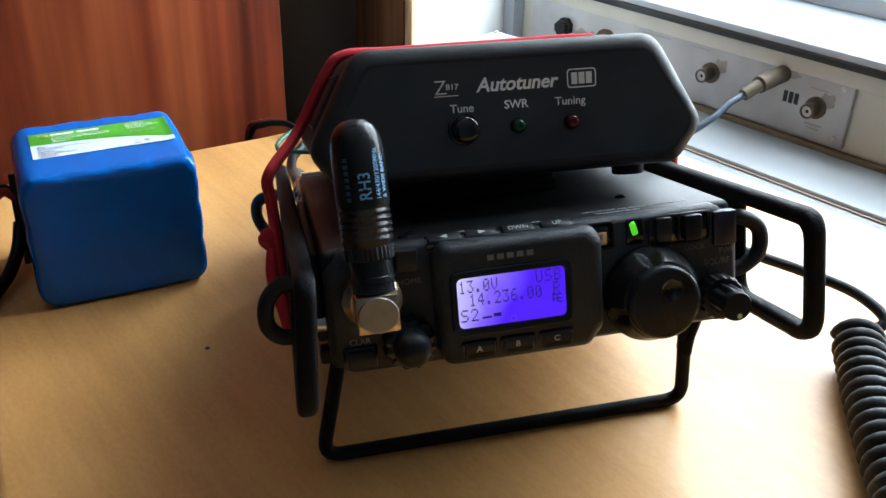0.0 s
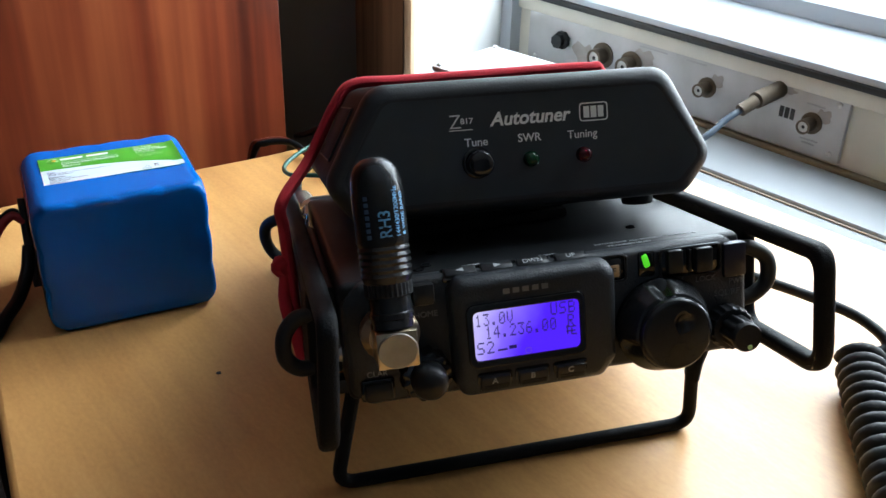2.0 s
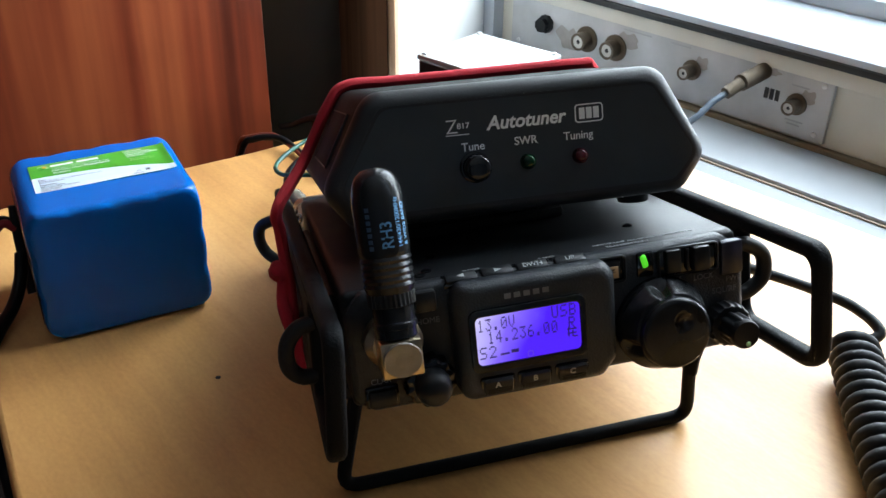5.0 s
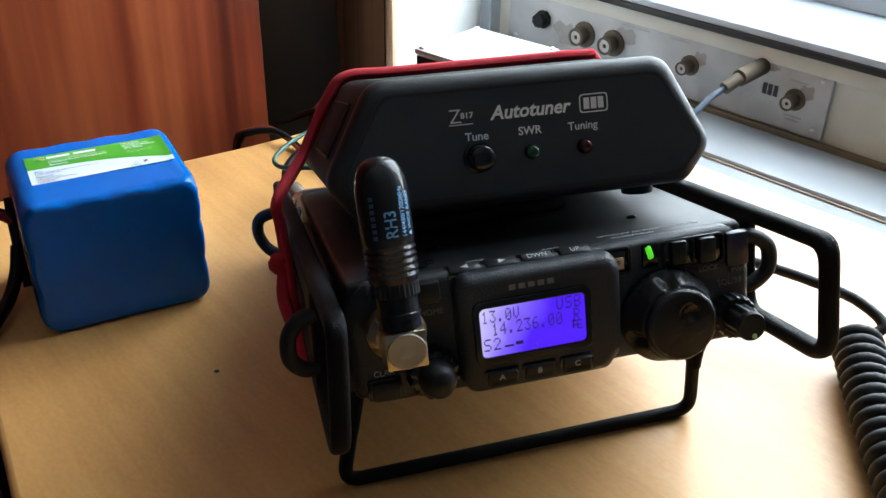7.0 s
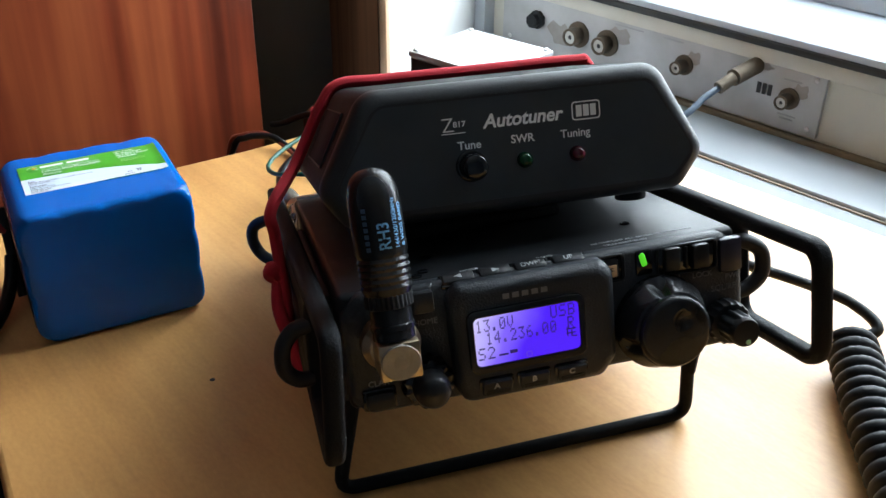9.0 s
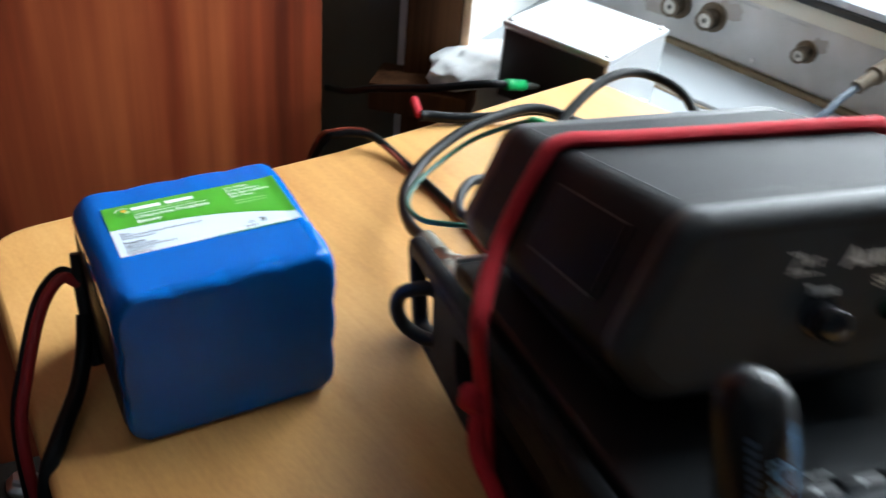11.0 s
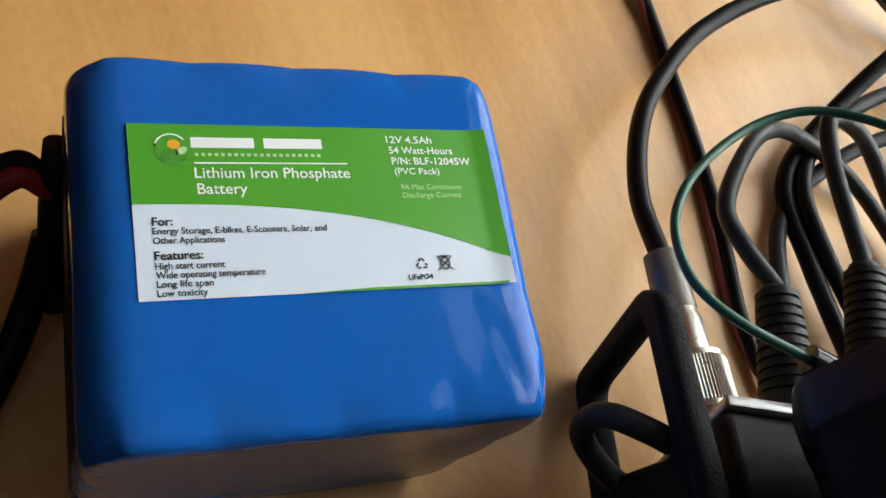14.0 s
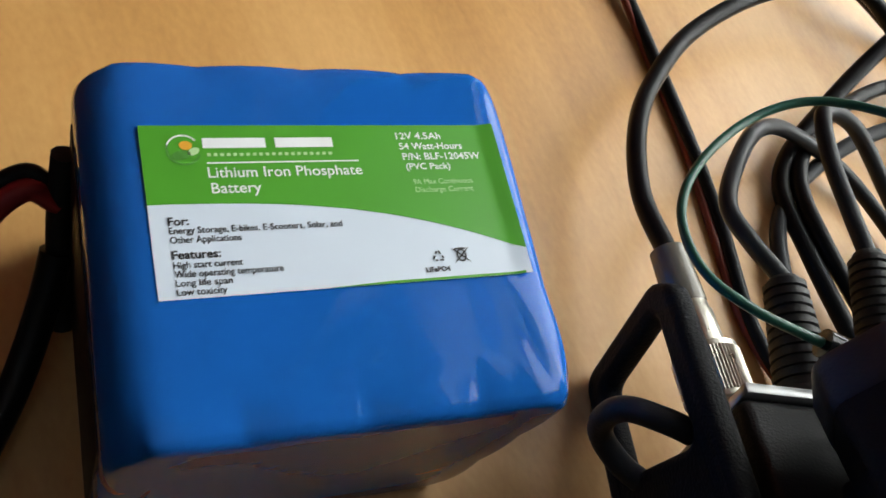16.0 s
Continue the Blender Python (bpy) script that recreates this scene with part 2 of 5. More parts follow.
def lcd_material():
    """A backlit screen: brighter and paler to the lower left, deep violet-blue to the right."""
    m = bpy.data.materials.new("backlit_lcd")
    m.use_nodes = True
    nt = m.node_tree
    b = nt.nodes["Principled BSDF"]
    tc = nt.nodes.new("ShaderNodeTexCoord")
    sep = nt.nodes.new("ShaderNodeSeparateXYZ")
    nt.links.new(tc.outputs["Object"], sep.inputs[0])
    n = nt.nodes.new("ShaderNodeTexNoise")
    n.inputs["Scale"].default_value = 70
    nt.links.new(tc.outputs["Object"], n.inputs["Vector"])
    across = nt.nodes.new("ShaderNodeMapRange")
    across.inputs["From Min"].default_value, across.inputs["From Max"].default_value = -0.0176, 0.0176
    nt.links.new(sep.outputs["X"], across.inputs["Value"])
    high = nt.nodes.new("ShaderNodeMath")
    high.operation = "MULTIPLY_ADD"
    high.inputs[1].default_value = -16.0
    nt.links.new(sep.outputs["Y"], high.inputs[0])
    nt.links.new(across.outputs[0], high.inputs[2])
    a = nt.nodes.new("ShaderNodeMath")
    a.operation = "MULTIPLY_ADD"
    a.inputs[1].default_value = 0.35
    nt.links.new(n.outputs["Fac"], a.inputs[0])
    nt.links.new(high.outputs[0], a.inputs[2])
    ramp = nt.nodes.new("ShaderNodeValToRGB")
    e = ramp.color_ramp.elements
    e[0].position, e[0].color = 0.16, (0.62, 0.58, 1.0, 1)
    e[1].position, e[1].color = 0.74, (0.075, 0.012, 0.95, 1)
    k = e.new(0.45)
    k.color = (0.22, 0.13, 0.97, 1)
    nt.links.new(a.outputs[0], ramp.inputs[0])
    b.inputs["Base Color"].default_value = (0.02, 0.02, 0.05, 1)
    b.inputs["Roughness"].default_value = 0.2
    nt.links.new(ramp.outputs[0], b.inputs["Emission Color"])
    b.inputs["Emission Strength"].default_value = LCD_POWER
    return m


M_LCD = lcd_material()
M_LCD_INK = glow("lcd_segments", (0.014, 0.007, 0.11), 0.8)
M_LCD_FAINT = glow("faint_lcd_segments", (0.06, 0.03, 0.5), 0.8)
M_PANE = bpy.data.materials.new("window_glass")
M_PANE.use_nodes = True
M_PANE.node_tree.nodes["Principled BSDF"].inputs["Transmission Weight"].default_value = 1.0
M_PANE.node_tree.nodes["Principled BSDF"].inputs["Roughness"].default_value = 0.02

# ---- shapes ----
MM = 0.001


def mesh_of(bm, name, smooth=True):
    me = bpy.data.meshes.new(name)
    bm.normal_update()
    bm.to_mesh(me)
    bm.free()
    if smooth:
        for p in me.polygons:
            p.use_smooth = True
        me.set_sharp_from_angle(angle=radians(38))
    return me


def part(name, bm, mat, parent, label="", m=None):
    """One mesh object under a thing or a part."""
    me = mesh_of(bm, name) if isinstance(bm, bmesh.types.BMesh) else bm
    me.materials.clear()
    me.materials.append(mat)
    ob = new(name, me)
    if parent:
        ob.parent = parent
    if m:
        ob.matrix_local = m
    if label:
        ob["label"] = label
    return ob


def thing(name, m, label, category, group="", kind=""):
    ob = new(name)
    ob.empty_display_size = 0.01
    ob.matrix_world = m
    return tagged(ob, label, category, group, kind)


def solid(name, bm, mat, label, category, m=None, kind="", group=""):
    """A thing that is one mesh."""
    ob = part(name, bm, mat, None, "", m)
    return tagged(ob, label, category, group, kind)


def box(x0, x1, y0, y1, z0, z1, bevel=0.0, seg=2, bm=None, edges=None):
    own = bmesh.new()
    bmesh.ops.create_cube(own, size=1)
    for v in own.verts:
        v.co = Vector((x0 + (v.co.x + 0.5) * (x1 - x0), y0 + (v.co.y + 0.5) * (y1 - y0), z0 + (v.co.z + 0.5) * (z1 - z0)))
    if bevel:
        es = own.edges[:] if edges is None else [e for e in own.edges if edges(e)]
        bmesh.ops.bevel(own, geom=es, offset=bevel, segments=seg, profile=0.5, affect="EDGES", clamp_overlap=True)
    if bm is None:
        return own
    return merge(bm, own)


def merge(bm, other, m=None):
    me = bpy.data.meshes.new("tmp")
    if m:
        other.transform(m)
    other.to_mesh(me)
    other.free()
    bm.from_mesh(me)
    bpy.data.meshes.remove(me)
    return bm


def boxes(rows, bevel=0.0):
    bm = bmesh.new()
    for r in rows:
        box(*r, bevel=bevel, bm=bm)
    return bm


def lathe(profile, seg=32, flute=0, depth=0.0):
    """Turns (radius, height) about z; flute: that many grooves of that depth."""
    bm = bmesh.new()
    rings = []
    for r, h in profile:
        ring = []
        for i in range(seg):
            a = 2 * math.pi * i / seg
            rr = r - (depth * (0.5 + 0.5 * math.cos(flute * a)) if flute and r > 0.0015 else 0)
            ring.append(bm.verts.new((rr * math.cos(a), rr * math.sin(a), h)))
        rings.append(ring)
    for a, b in zip(rings, rings[1:]):
        for i in range(seg):
            bm.faces.new((a[i], a[(i + 1) % seg], b[(i + 1) % seg], b[i]))
    bm.faces.new(rings[0][::-1])
    bm.faces.new(rings[-1])
    bmesh.ops.remove_doubles(bm, verts=bm.verts, dist=1e-7)
    return bm


def from_curve(cu):
    ob = bpy.data.objects.new("tmp", cu)
    scene.collection.objects.link(ob)
    bpy.context.view_layer.update()
    me = bpy.data.meshes.new_from_object(ob.evaluated_get(bpy.context.evaluated_depsgraph_get()))
    bpy.data.objects.remove(ob)
    bpy.data.curves.remove(cu)
    return me


def spline(points, n=10, closed=False):
    """Catmull-Rom through the points."""
    p = [Vector(q) for q in points]
    if closed:
        p = [p[-1]] + p + [p[0], p[1]]
    else:
        p = [p[0] * 2 - p[1]] + p + [p[-1] * 2 - p[-2]]
    out = []
    for i in range(1, len(p) - 2):
        a, b, c, d = p[i - 1:i + 3]
        for k in range(n):
            t = k / n
            out.append(0.5 * ((2 * b) + (c - a) * t + (2 * a - 5 * b + 4 * c - d) * t * t + (3 * b - a - 3 * c + d) * t ** 3))
    if not closed:
        out.append(p[-2])
    return out


def tube(points, radius, n=10, sides=10, closed=False, flat=1.0, smooth=True, across=None):
    """A cable through the points, with closed ends. flat < 1 presses it to a band across its path's normal."""
    pts = spline(points, n, closed) if smooth else [Vector(q) for q in points]
    bm = bmesh.new()
    rings = []
    last = None
    count = len(pts)
    for i, p in enumerate(pts):
        t = ((pts[(i + 1) % count] - pts[i - 1]) if closed else (pts[min(i + 1, count - 1)] - pts[max(i - 1, 0)])).normalized()
        if last is None:
            ref = Vector((0, 0, 1)) if abs(t.z) < 0.9 else Vector((1, 0, 0))
            last = t.cross(ref).normalized()
        side = (last - t * last.dot(t)).normalized() if across is None else (across - t * across.dot(t)).normalized()
        last = side
        up = t.cross(side)
        rings.append([bm.verts.new(p + (side * math.cos(2 * math.pi * k / sides) + up * math.sin(2 * math.pi * k / sides) * flat) * radius) for k in range(sides)])
    pairs = list(zip(rings, rings[1:])) + ([(rings[-1], rings[0])] if closed else [])
    for a, b in pairs:
        for k in range(sides):
            bm.faces.new((a[k], a[(k + 1) % sides], b[(k + 1) % sides], b[k]))
    if not closed:
        bm.faces.new(rings[0][::-1])
        bm.faces.new(rings[-1])
    bmesh.ops.recalc_face_normals(bm, faces=bm.faces)
    return bm


def sheet(outlines, thick, bevel=0.0):
    """A plate cut to outlines in x, y (the later ones are holes), thick along z, with rounded rims."""
    cu = bpy.data.curves.new("tmp", "CURVE")
    cu.dimensions, cu.fill_mode = "2D", "BOTH"
    cu.extrude, cu.bevel_depth, cu.bevel_resolution, cu.offset = max(1e-6, thick / 2 - bevel), bevel, 2, -bevel
    for line in outlines:
        sp = cu.splines.new("POLY")
        sp.points.add(len(line) - 1)
        for q, c in zip(sp.points, line):
            q.co = (c[0], c[1], 0, 1)
        sp.use_cyclic_u = True
    me = from_curve(cu)
    for p in me.polygons:
        p.use_smooth = True
    me.set_sharp_from_angle(angle=radians(50))
    return me


def rounded(points, radius, n=5):
    """A polygon in x, y with each corner rounded; radius may be a list."""
    out = []
    k = len(points)
    for i in range(k):
        a, b, c = Vector((*points[i - 1], 0)), Vector((*points[i], 0)), Vector((*points[(i + 1) % k], 0))
        r = radius[i] if isinstance(radius, (list, tuple)) else radius
        u, v = (a - b).normalized(), (c - b).normalized()
        half = math.acos(max(-1, min(1, u.dot(v)))) / 2
        d = min(r / max(1e-6, math.tan(half)), (a - b).length * 0.49, (c - b).length * 0.49)
        p0, p1 = b + u * d, b + v * d
        for j in range(n + 1):
            t = j / n
            q = p0 * (1 - t) ** 2 + b * 2 * t * (1 - t) + p1 * t * t
            out.append((q.x, q.y))
    return out


def letters(text, size, mat, parent, m, name="lettering", label="", shear=0.0, bold=0.0, width=1.0, align="CENTER", space=1.0, thick=0.00006):
    """Words in the built-in font; they lie in x, y of m and face +z."""
    cu = bpy.data.curves.new("tmp", "FONT")
    cu.body, cu.size, cu.shear, cu.align_x, cu.align_y = text, size, shear, align, "CENTER"
    cu.extrude, cu.offset, cu.space_character, cu.resolution_u = thick, bold * size, space, 4
    me = from_curve(cu)
    for v in me.vertices:
        v.co.x *= width
    return part(name, me, mat, parent, label, m)


def prism(profile, y0, y1, ends=((0.0, 0.0),)):
    """A profile in x, z swept along y. ends: at the front, (set back, shrink) steps that round the rim."""
    bm = bmesh.new()
    cx = sum(p[0] for p in profile) / len(profile)
    cz = sum(p[1] for p in profile) / len(profile)
    hx, hz = max(abs(p[0] - cx) for p in profile), max(abs(p[1] - cz) for p in profile)
    stations = [(y0 + back, shrink) for back, shrink in ends] + [(y1 - back, shrink) for back, shrink in reversed(ends)]
    rings = [[bm.verts.new((cx + (x - cx) * (1 - sh / hx), y, cz + (z - cz) * (1 - sh / hz))) for x, z in profile] for y, sh in stations]
    k = len(profile)
    for a, b in zip(rings, rings[1:]):
        for i in range(k):
            bm.faces.new((a[i], a[(i + 1) % k], b[(i + 1) % k], b[i]))
    bm.faces.new(rings[0])
    bm.faces.new(rings[-1][::-1])
    bmesh.ops.recalc_face_normals(bm, faces=bm.faces)
    return bm


def frame_on(origin, yaw, tilt, roll):
    """Axes: x to the right, y backwards, z up; leaning back by tilt, the right side raised by roll."""
    return Matrix.Translation(origin) @ Matrix.Rotation(radians(yaw), 4, "Z") @ Matrix.Rotation(radians(-tilt), 4, "X") @ Matrix.Rotation(radians(-roll), 4, "Y")


FRONT = Matrix(((1, 0, 0, 0), (0, 0, -1, 0), (0, 1, 0, 0), (0, 0, 0, 1)))   # lays x, y of a flat thing onto a face that looks to -y


def at_front(x, y, z, turn=0.0):
    return Matrix.Translation((x * MM, y * MM, z * MM)) @ FRONT @ Matrix.Rotation(radians(turn), 4, "Z")


def on_top(x, y, z, turn=0.0):
    return Matrix.Translation((x * MM, y * MM, z * MM)) @ Matrix.Rotation(radians(turn), 4, "Z")


def mm(bm):
    bm.transform(Matrix.Scale(MM, 4))
    return bm


# ---- the room ----
FLOOR_Z, CEIL_Z = -0.75, 1.65


def slab(name, corners, z0, z1, mat, label, category, kind="structure", bevel=0.0):
    me = sheet([corners], z1 - z0, bevel)
    for v in me.vertices:
        v.co.z += (z0 + z1) / 2
    return solid(name, me, mat, label, category, None, kind)


def wall(name, a, b, z0, z1, thick, mat, label):
    """An upright wall from a to b; its thickness lies to the right of the way from a to b."""
    d = Vector((b[0] - a[0], b[1] - a[1], 0))
    m = Matrix.Translation((a[0], a[1], 0)) @ Matrix.Rotation(math.atan2(d.y, d.x), 4, "Z")
    return solid(name, box(0, d.length, min(-thick, 0), max(-thick, 0), z0, z1), mat, label, "wall", m, "structure")


slab("floor", [(-2.2, -2.6), (2.0, -2.6), (2.0, 2.0), (-2.2, 2.0)], FLOOR_Z - 0.05, FLOOR_Z, M_FLOOR, "dark brown wooden floor below the table", "floor")
slab("ceiling", [(-2.2, -2.6), (2.0, -2.6), (2.0, 2.0), (-2.2, 2.0)], CEIL_Z, CEIL_Z + 0.05, M_CEIL, "plain white painted ceiling", "ceiling")
# unseen wall, added to close the room and keep its bounce low
wall("unseen_wall_west", (-1.9, -2.4), (-1.9, 1.2), FLOOR_Z, CEIL_Z, -0.1, M_DIM_BOUNCE, "unseen wall, kept dark grey to limit bounced light")
# unseen wall that serves as a cool reflector from behind the camera
wall("unseen_wall_south", (1.8, -2.4), (-1.9, -2.4), FLOOR_Z, CEIL_Z, -0.1, M_COOL_BOUNCE, "unseen wall behind the room, bluish to bounce cool fill")
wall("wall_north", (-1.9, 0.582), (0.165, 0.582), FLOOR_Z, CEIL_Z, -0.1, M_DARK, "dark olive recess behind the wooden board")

# window wall: below, beside and above the opening, all in the wall's own axes (x along it, y into it)
W_M = Matrix.Translation(P_WALL) @ Matrix.Rotation(math.atan2(A_DIR.y, A_DIR.x), 4, "Z")
S0, S1, WZ1 = -0.352, 0.42, 1.06


def in_wall(name, rows, mat, label, category, bevel=0.0, kind="structure"):
    """Boxes (s0, s1, depth behind the face from, to, z0, z1)."""
    bm = bmesh.new()
    for s0, s1, y0, y1, z0, z1 in rows:
        box(s0, s1, y0, y1, z0, z1, bevel=bevel, bm=bm)
    return solid(name, bm, mat, label, category, W_M, kind)


in_wall("wall_east", [(-0.60, S0, 0.02, 0.2, FLOOR_Z, CEIL_Z), (S1, 3.1, 0.0, 0.2, FLOOR_Z, CEIL_Z), (S0, S1, 0.0, 0.2, WZ1, CEIL_Z), (S0, S1, 0.0, 0.2, FLOOR_Z, -0.06)], M_WALL, "white painted wall round the window", "wall")
wall("wall_reveal", (0.150, 0.545), (0.31, 0.66), FLOOR_Z, CEIL_Z, -0.1, M_WALL, "bright white plaster reveal beside the window")

# window frame, gasket, sill
window = thing("window_1", W_M, "white painted window with a black gasket above a cable panel", "window", kind="structure")
def rail_profile(pts, s0, s1):
    """A moulding: its outline (depth behind the face, height) drawn along the wall."""
    bm = bmesh.new()
    a, b = [[bm.verts.new((s, y, z)) for y, z in pts] for s in (s0, s1)]
    k = len(pts)
    for i in range(k):
        bm.faces.new((a[i], a[(i + 1) % k], b[(i + 1) % k], b[i]))
    bm.faces.new(a[::-1])
    bm.faces.new(b)
    bmesh.ops.recalc_face_normals(bm, faces=bm.faces)
    return bm


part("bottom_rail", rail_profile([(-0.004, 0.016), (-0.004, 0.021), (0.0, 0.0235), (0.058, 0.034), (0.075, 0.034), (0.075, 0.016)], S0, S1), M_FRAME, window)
part("gasket", box(S0, S1, -0.006, 0.05, 0.0100, 0.0155, 0.001), M_SEAL, window, "black rubber gasket")
part("inner_rail", box(S0, S1, -0.002, 0.07, -0.0035, 0.0096, 0.002), M_YELLOWED, window, "yellowed lower strip of the frame")
part("lower_panel", box(S0, S1, 0.004, 0.07, -0.056, -0.0038), M_YELLOWED, window, "yellowed board below the frame")
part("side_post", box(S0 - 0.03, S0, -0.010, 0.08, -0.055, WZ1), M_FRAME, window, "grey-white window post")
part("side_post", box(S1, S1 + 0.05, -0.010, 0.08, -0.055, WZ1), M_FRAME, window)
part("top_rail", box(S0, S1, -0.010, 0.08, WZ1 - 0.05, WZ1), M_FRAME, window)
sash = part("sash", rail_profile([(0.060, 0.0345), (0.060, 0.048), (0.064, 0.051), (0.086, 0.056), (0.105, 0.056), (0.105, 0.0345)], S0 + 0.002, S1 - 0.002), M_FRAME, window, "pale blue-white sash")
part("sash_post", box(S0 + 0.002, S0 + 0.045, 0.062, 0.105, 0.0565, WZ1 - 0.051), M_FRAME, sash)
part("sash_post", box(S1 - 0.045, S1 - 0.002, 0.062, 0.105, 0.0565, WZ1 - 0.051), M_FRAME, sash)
pane = part("pane", box(S0 + 0.046, S1 - 0.046, 0.092, 0.096, 0.0565, WZ1 - 0.052), M_PANE, sash, "clear window glass")
pane.visible_shadow = False
tagged(part("seal_strip", box(S0, S1, -0.004, 0.0035, -0.0605, -0.0545, 0.0015), M_DIRT, window), "dirty brown joint above the sill")
in_wall("window_sill", [(S0 - 0.05, S1, -0.145, 0.0, -0.085, -0.062), (S0 - 0.05, S1, -0.075, -0.004, -0.0622, -0.0575)], M_SILL, "grey-white painted stepped window sill", "sill", 0.002)
in_wall("sill_bead", [(S0, S1, -0.0775, -0.0752, -0.0618, -0.0604)], M_BEAD, "thin tan bead along the sill", "trim", 0.0008)

# cable panel under the window
plate = thing("cable_panel", W_M, "stained aluminium panel with coax sockets under the window", "panel", kind="structure")
part("plate", box(-0.335, -0.002, -0.0012, 0.0038, -0.0525, 0.000, 0.0008), M_PLATE, plate)


def socket(s, z, big=False, label=""):
    r = 8.0 if big else 5.8
    body = part("socket", mm(lathe([(r * 1.5, 0), (r * 1.5, 1.6), (r * 0.9, 1.8), (r * 0.9, 5), (r, 5.2), (r, 14), (r * 0.75, 14.5), (r * 0.75, 12), (0.001, 12)], 28)), M_DUST, plate, label or "tarnished coax socket", Matrix.Translation((s, -0.0012, z)) @ FRONT)
    part("insulator", mm(lathe([(r * 0.72, 11.8), (r * 0.72, 13.4), (r * 0.28, 13.6), (r * 0.28, 12.6), (0.001, 12.6)], 20)), M_PTFE, body)
    part("contact", mm(lathe([(r * 0.26, 12.0), (r * 0.26, 13.0), (0.001, 13.2)], 12)), M_INK, body)
    return body


socket(-0.029, -0.026)
socket(-0.126, -0.024)
socket(-0.207, -0.025, True, "large silvery coax socket")
socket(-0.240, -0.025, True, "large silvery coax socket")
part("socket", mm(lathe([(9, 0), (9, 4), (7, 5), (7, 10), (0.001, 10)], 24, 8, 1.0)), M_BLACK, plate, "black round socket", Matrix.Translation((-0.290, -0.0012, -0.022)) @ FRONT)
for k in range(3):
    part("mark", box(-0.0575 + k * 0.0048, -0.0540 + k * 0.0048, -0.0016, -0.0013, -0.0285, -0.0195), M_INK, plate, "smudged black mark")
for a, b, z in ((-0.036, -0.021, -0.040), (-0.034, -0.023, -0.043), (-0.036, -0.021, -0.0115), (-0.2, -0.17, -0.006), (-0.15, -0.13, -0.006)):
    part("small_print", box(a, b, -0.0016, -0.0013, z - 0.0006, z + 0.0006), M_GREY_INK, plate)
# flat dark patches: shadows beside the sockets put in as colour, partly grime
for s, z, w, h in ((-0.021, -0.0185, 11, 8), (-0.118, -0.0165, 11, 8), (-0.196, -0.016, 16, 10), (-0.262, -0.030, 20, 14), (-0.055, -0.006, 13, 4.5)):
    patch = rounded([(w * math.cos(a * 0.524) * (0.75 + 0.25 * math.sin(a * 5 + w)), h * math.sin(a * 0.524) * (0.75 + 0.25 * math.cos(a * 3))) for a in range(12)], 2.0, 3)
    me = sheet([patch], 0.1)
    me.transform(Matrix.Scale(MM, 4))
    part("shadow_patch", me, M_DIRTY_SHADOW, plate, "painted shadow with some grime beside a socket", Matrix.Translation((s, -0.0014, z)) @ FRONT)
for s, z in ((-0.010, -0.046), (-0.010, -0.006), (-0.325, -0.046), (-0.165, -0.046)):
    part("screw", mm(lathe([(2.2, 0), (2.2, 0.8), (1.2, 1.4), (0.001, 1.5)], 14)), M_STEEL, plate, "", Matrix.Translation((s, -0.0012, z)) @ FRONT)

# blue-grey lead plugged into the panel
lead = thing("plugged_lead", Matrix.Identity(4), "blue-grey coax lead plugged into the panel", "cable")
q0, q1, q2 = on_wall(-0.0610, -0.0070, 0.000), on_wall(-0.0640, -0.0112, 0.030), on_wall(-0.0677, -0.0173, 0.044)
part("plug", tube([q0, q0.lerp(q1, 0.5), q1], 0.0068, 6, 18), M_DUST, lead, "tarnished plug")
part("collar", tube([q1, q1.lerp(q2, 0.5), q2], 0.0050, 4, 14), M_DUST, lead, "dull nickel collar")
part("sheath", tube([q2, on_wall(-0.0703, -0.0222, 0.058), on_wall(-0.0725, -0.0308, 0.075), on_wall(-0.082, -0.043, 0.095), on_wall(-0.10, -0.055, 0.125), on_wall(-0.13, -0.0585, 0.150)], 0.0026, 8, 10), M_BLUE_COAX, lead)

# ---- behind the table ----
board = thing("wooden_board", Matrix.Translation((0.047, 0.5284, 0)) @ Matrix.Rotation(radians(8), 4, "Z"), "tall glossy red-brown mahogany board with streaked grain", "board", kind="structure")
for k in range(3):
    part("plank", box(-0.44 * (k + 1) + 0.0008, -0.44 * k, 0, 0.025, FLOOR_Z, 1.25, 0.002), M_MAHOGANY, board)
post = thing("wooden_post", Matrix.Translation((0.1090, 0.528, 0)) @ Matrix.Rotation(radians(-21), 4, "Z"), "brown wooden door post with a pale bare edge", "post", kind="structure")
part("face", box(0, 0.040, 0, 0.05, FLOOR_Z, CEIL_Z, 0.0015), M_POST, post)
part("edge", box(0.0402, 0.0465, 0.0, 0.05, FLOOR_Z, CEIL_Z, 0.001), M_PALE, post, "pale bare wood edge")
# stand-in knob for a white spot of unknown nature by the board
solid("white_knob", mm(lathe([(3.0, 0), (3.0, 6), (7.0, 8), (8.0, 11), (7.0, 14), (4.0, 15.5), (0.001, 16)], 24)), M_CLOTH, "small white knob added for an unidentified white spot by the board", "hook", Matrix.Translation((-0.0127, 0.5198, -0.1858)) @ Matrix.Rotation(radians(8), 4, "Z") @ FRONT)
solid("wooden_ledge", box(-0.035, 0.04, -0.02, 0.02, -0.085, -0.062, 0.003), M_POST, "small reddish wooden ledge beside the post", "ledge", Matrix.Translation((0.118, 0.515, 0)) @ Matrix.Rotation(radians(-35), 4, "Z"), "structure")


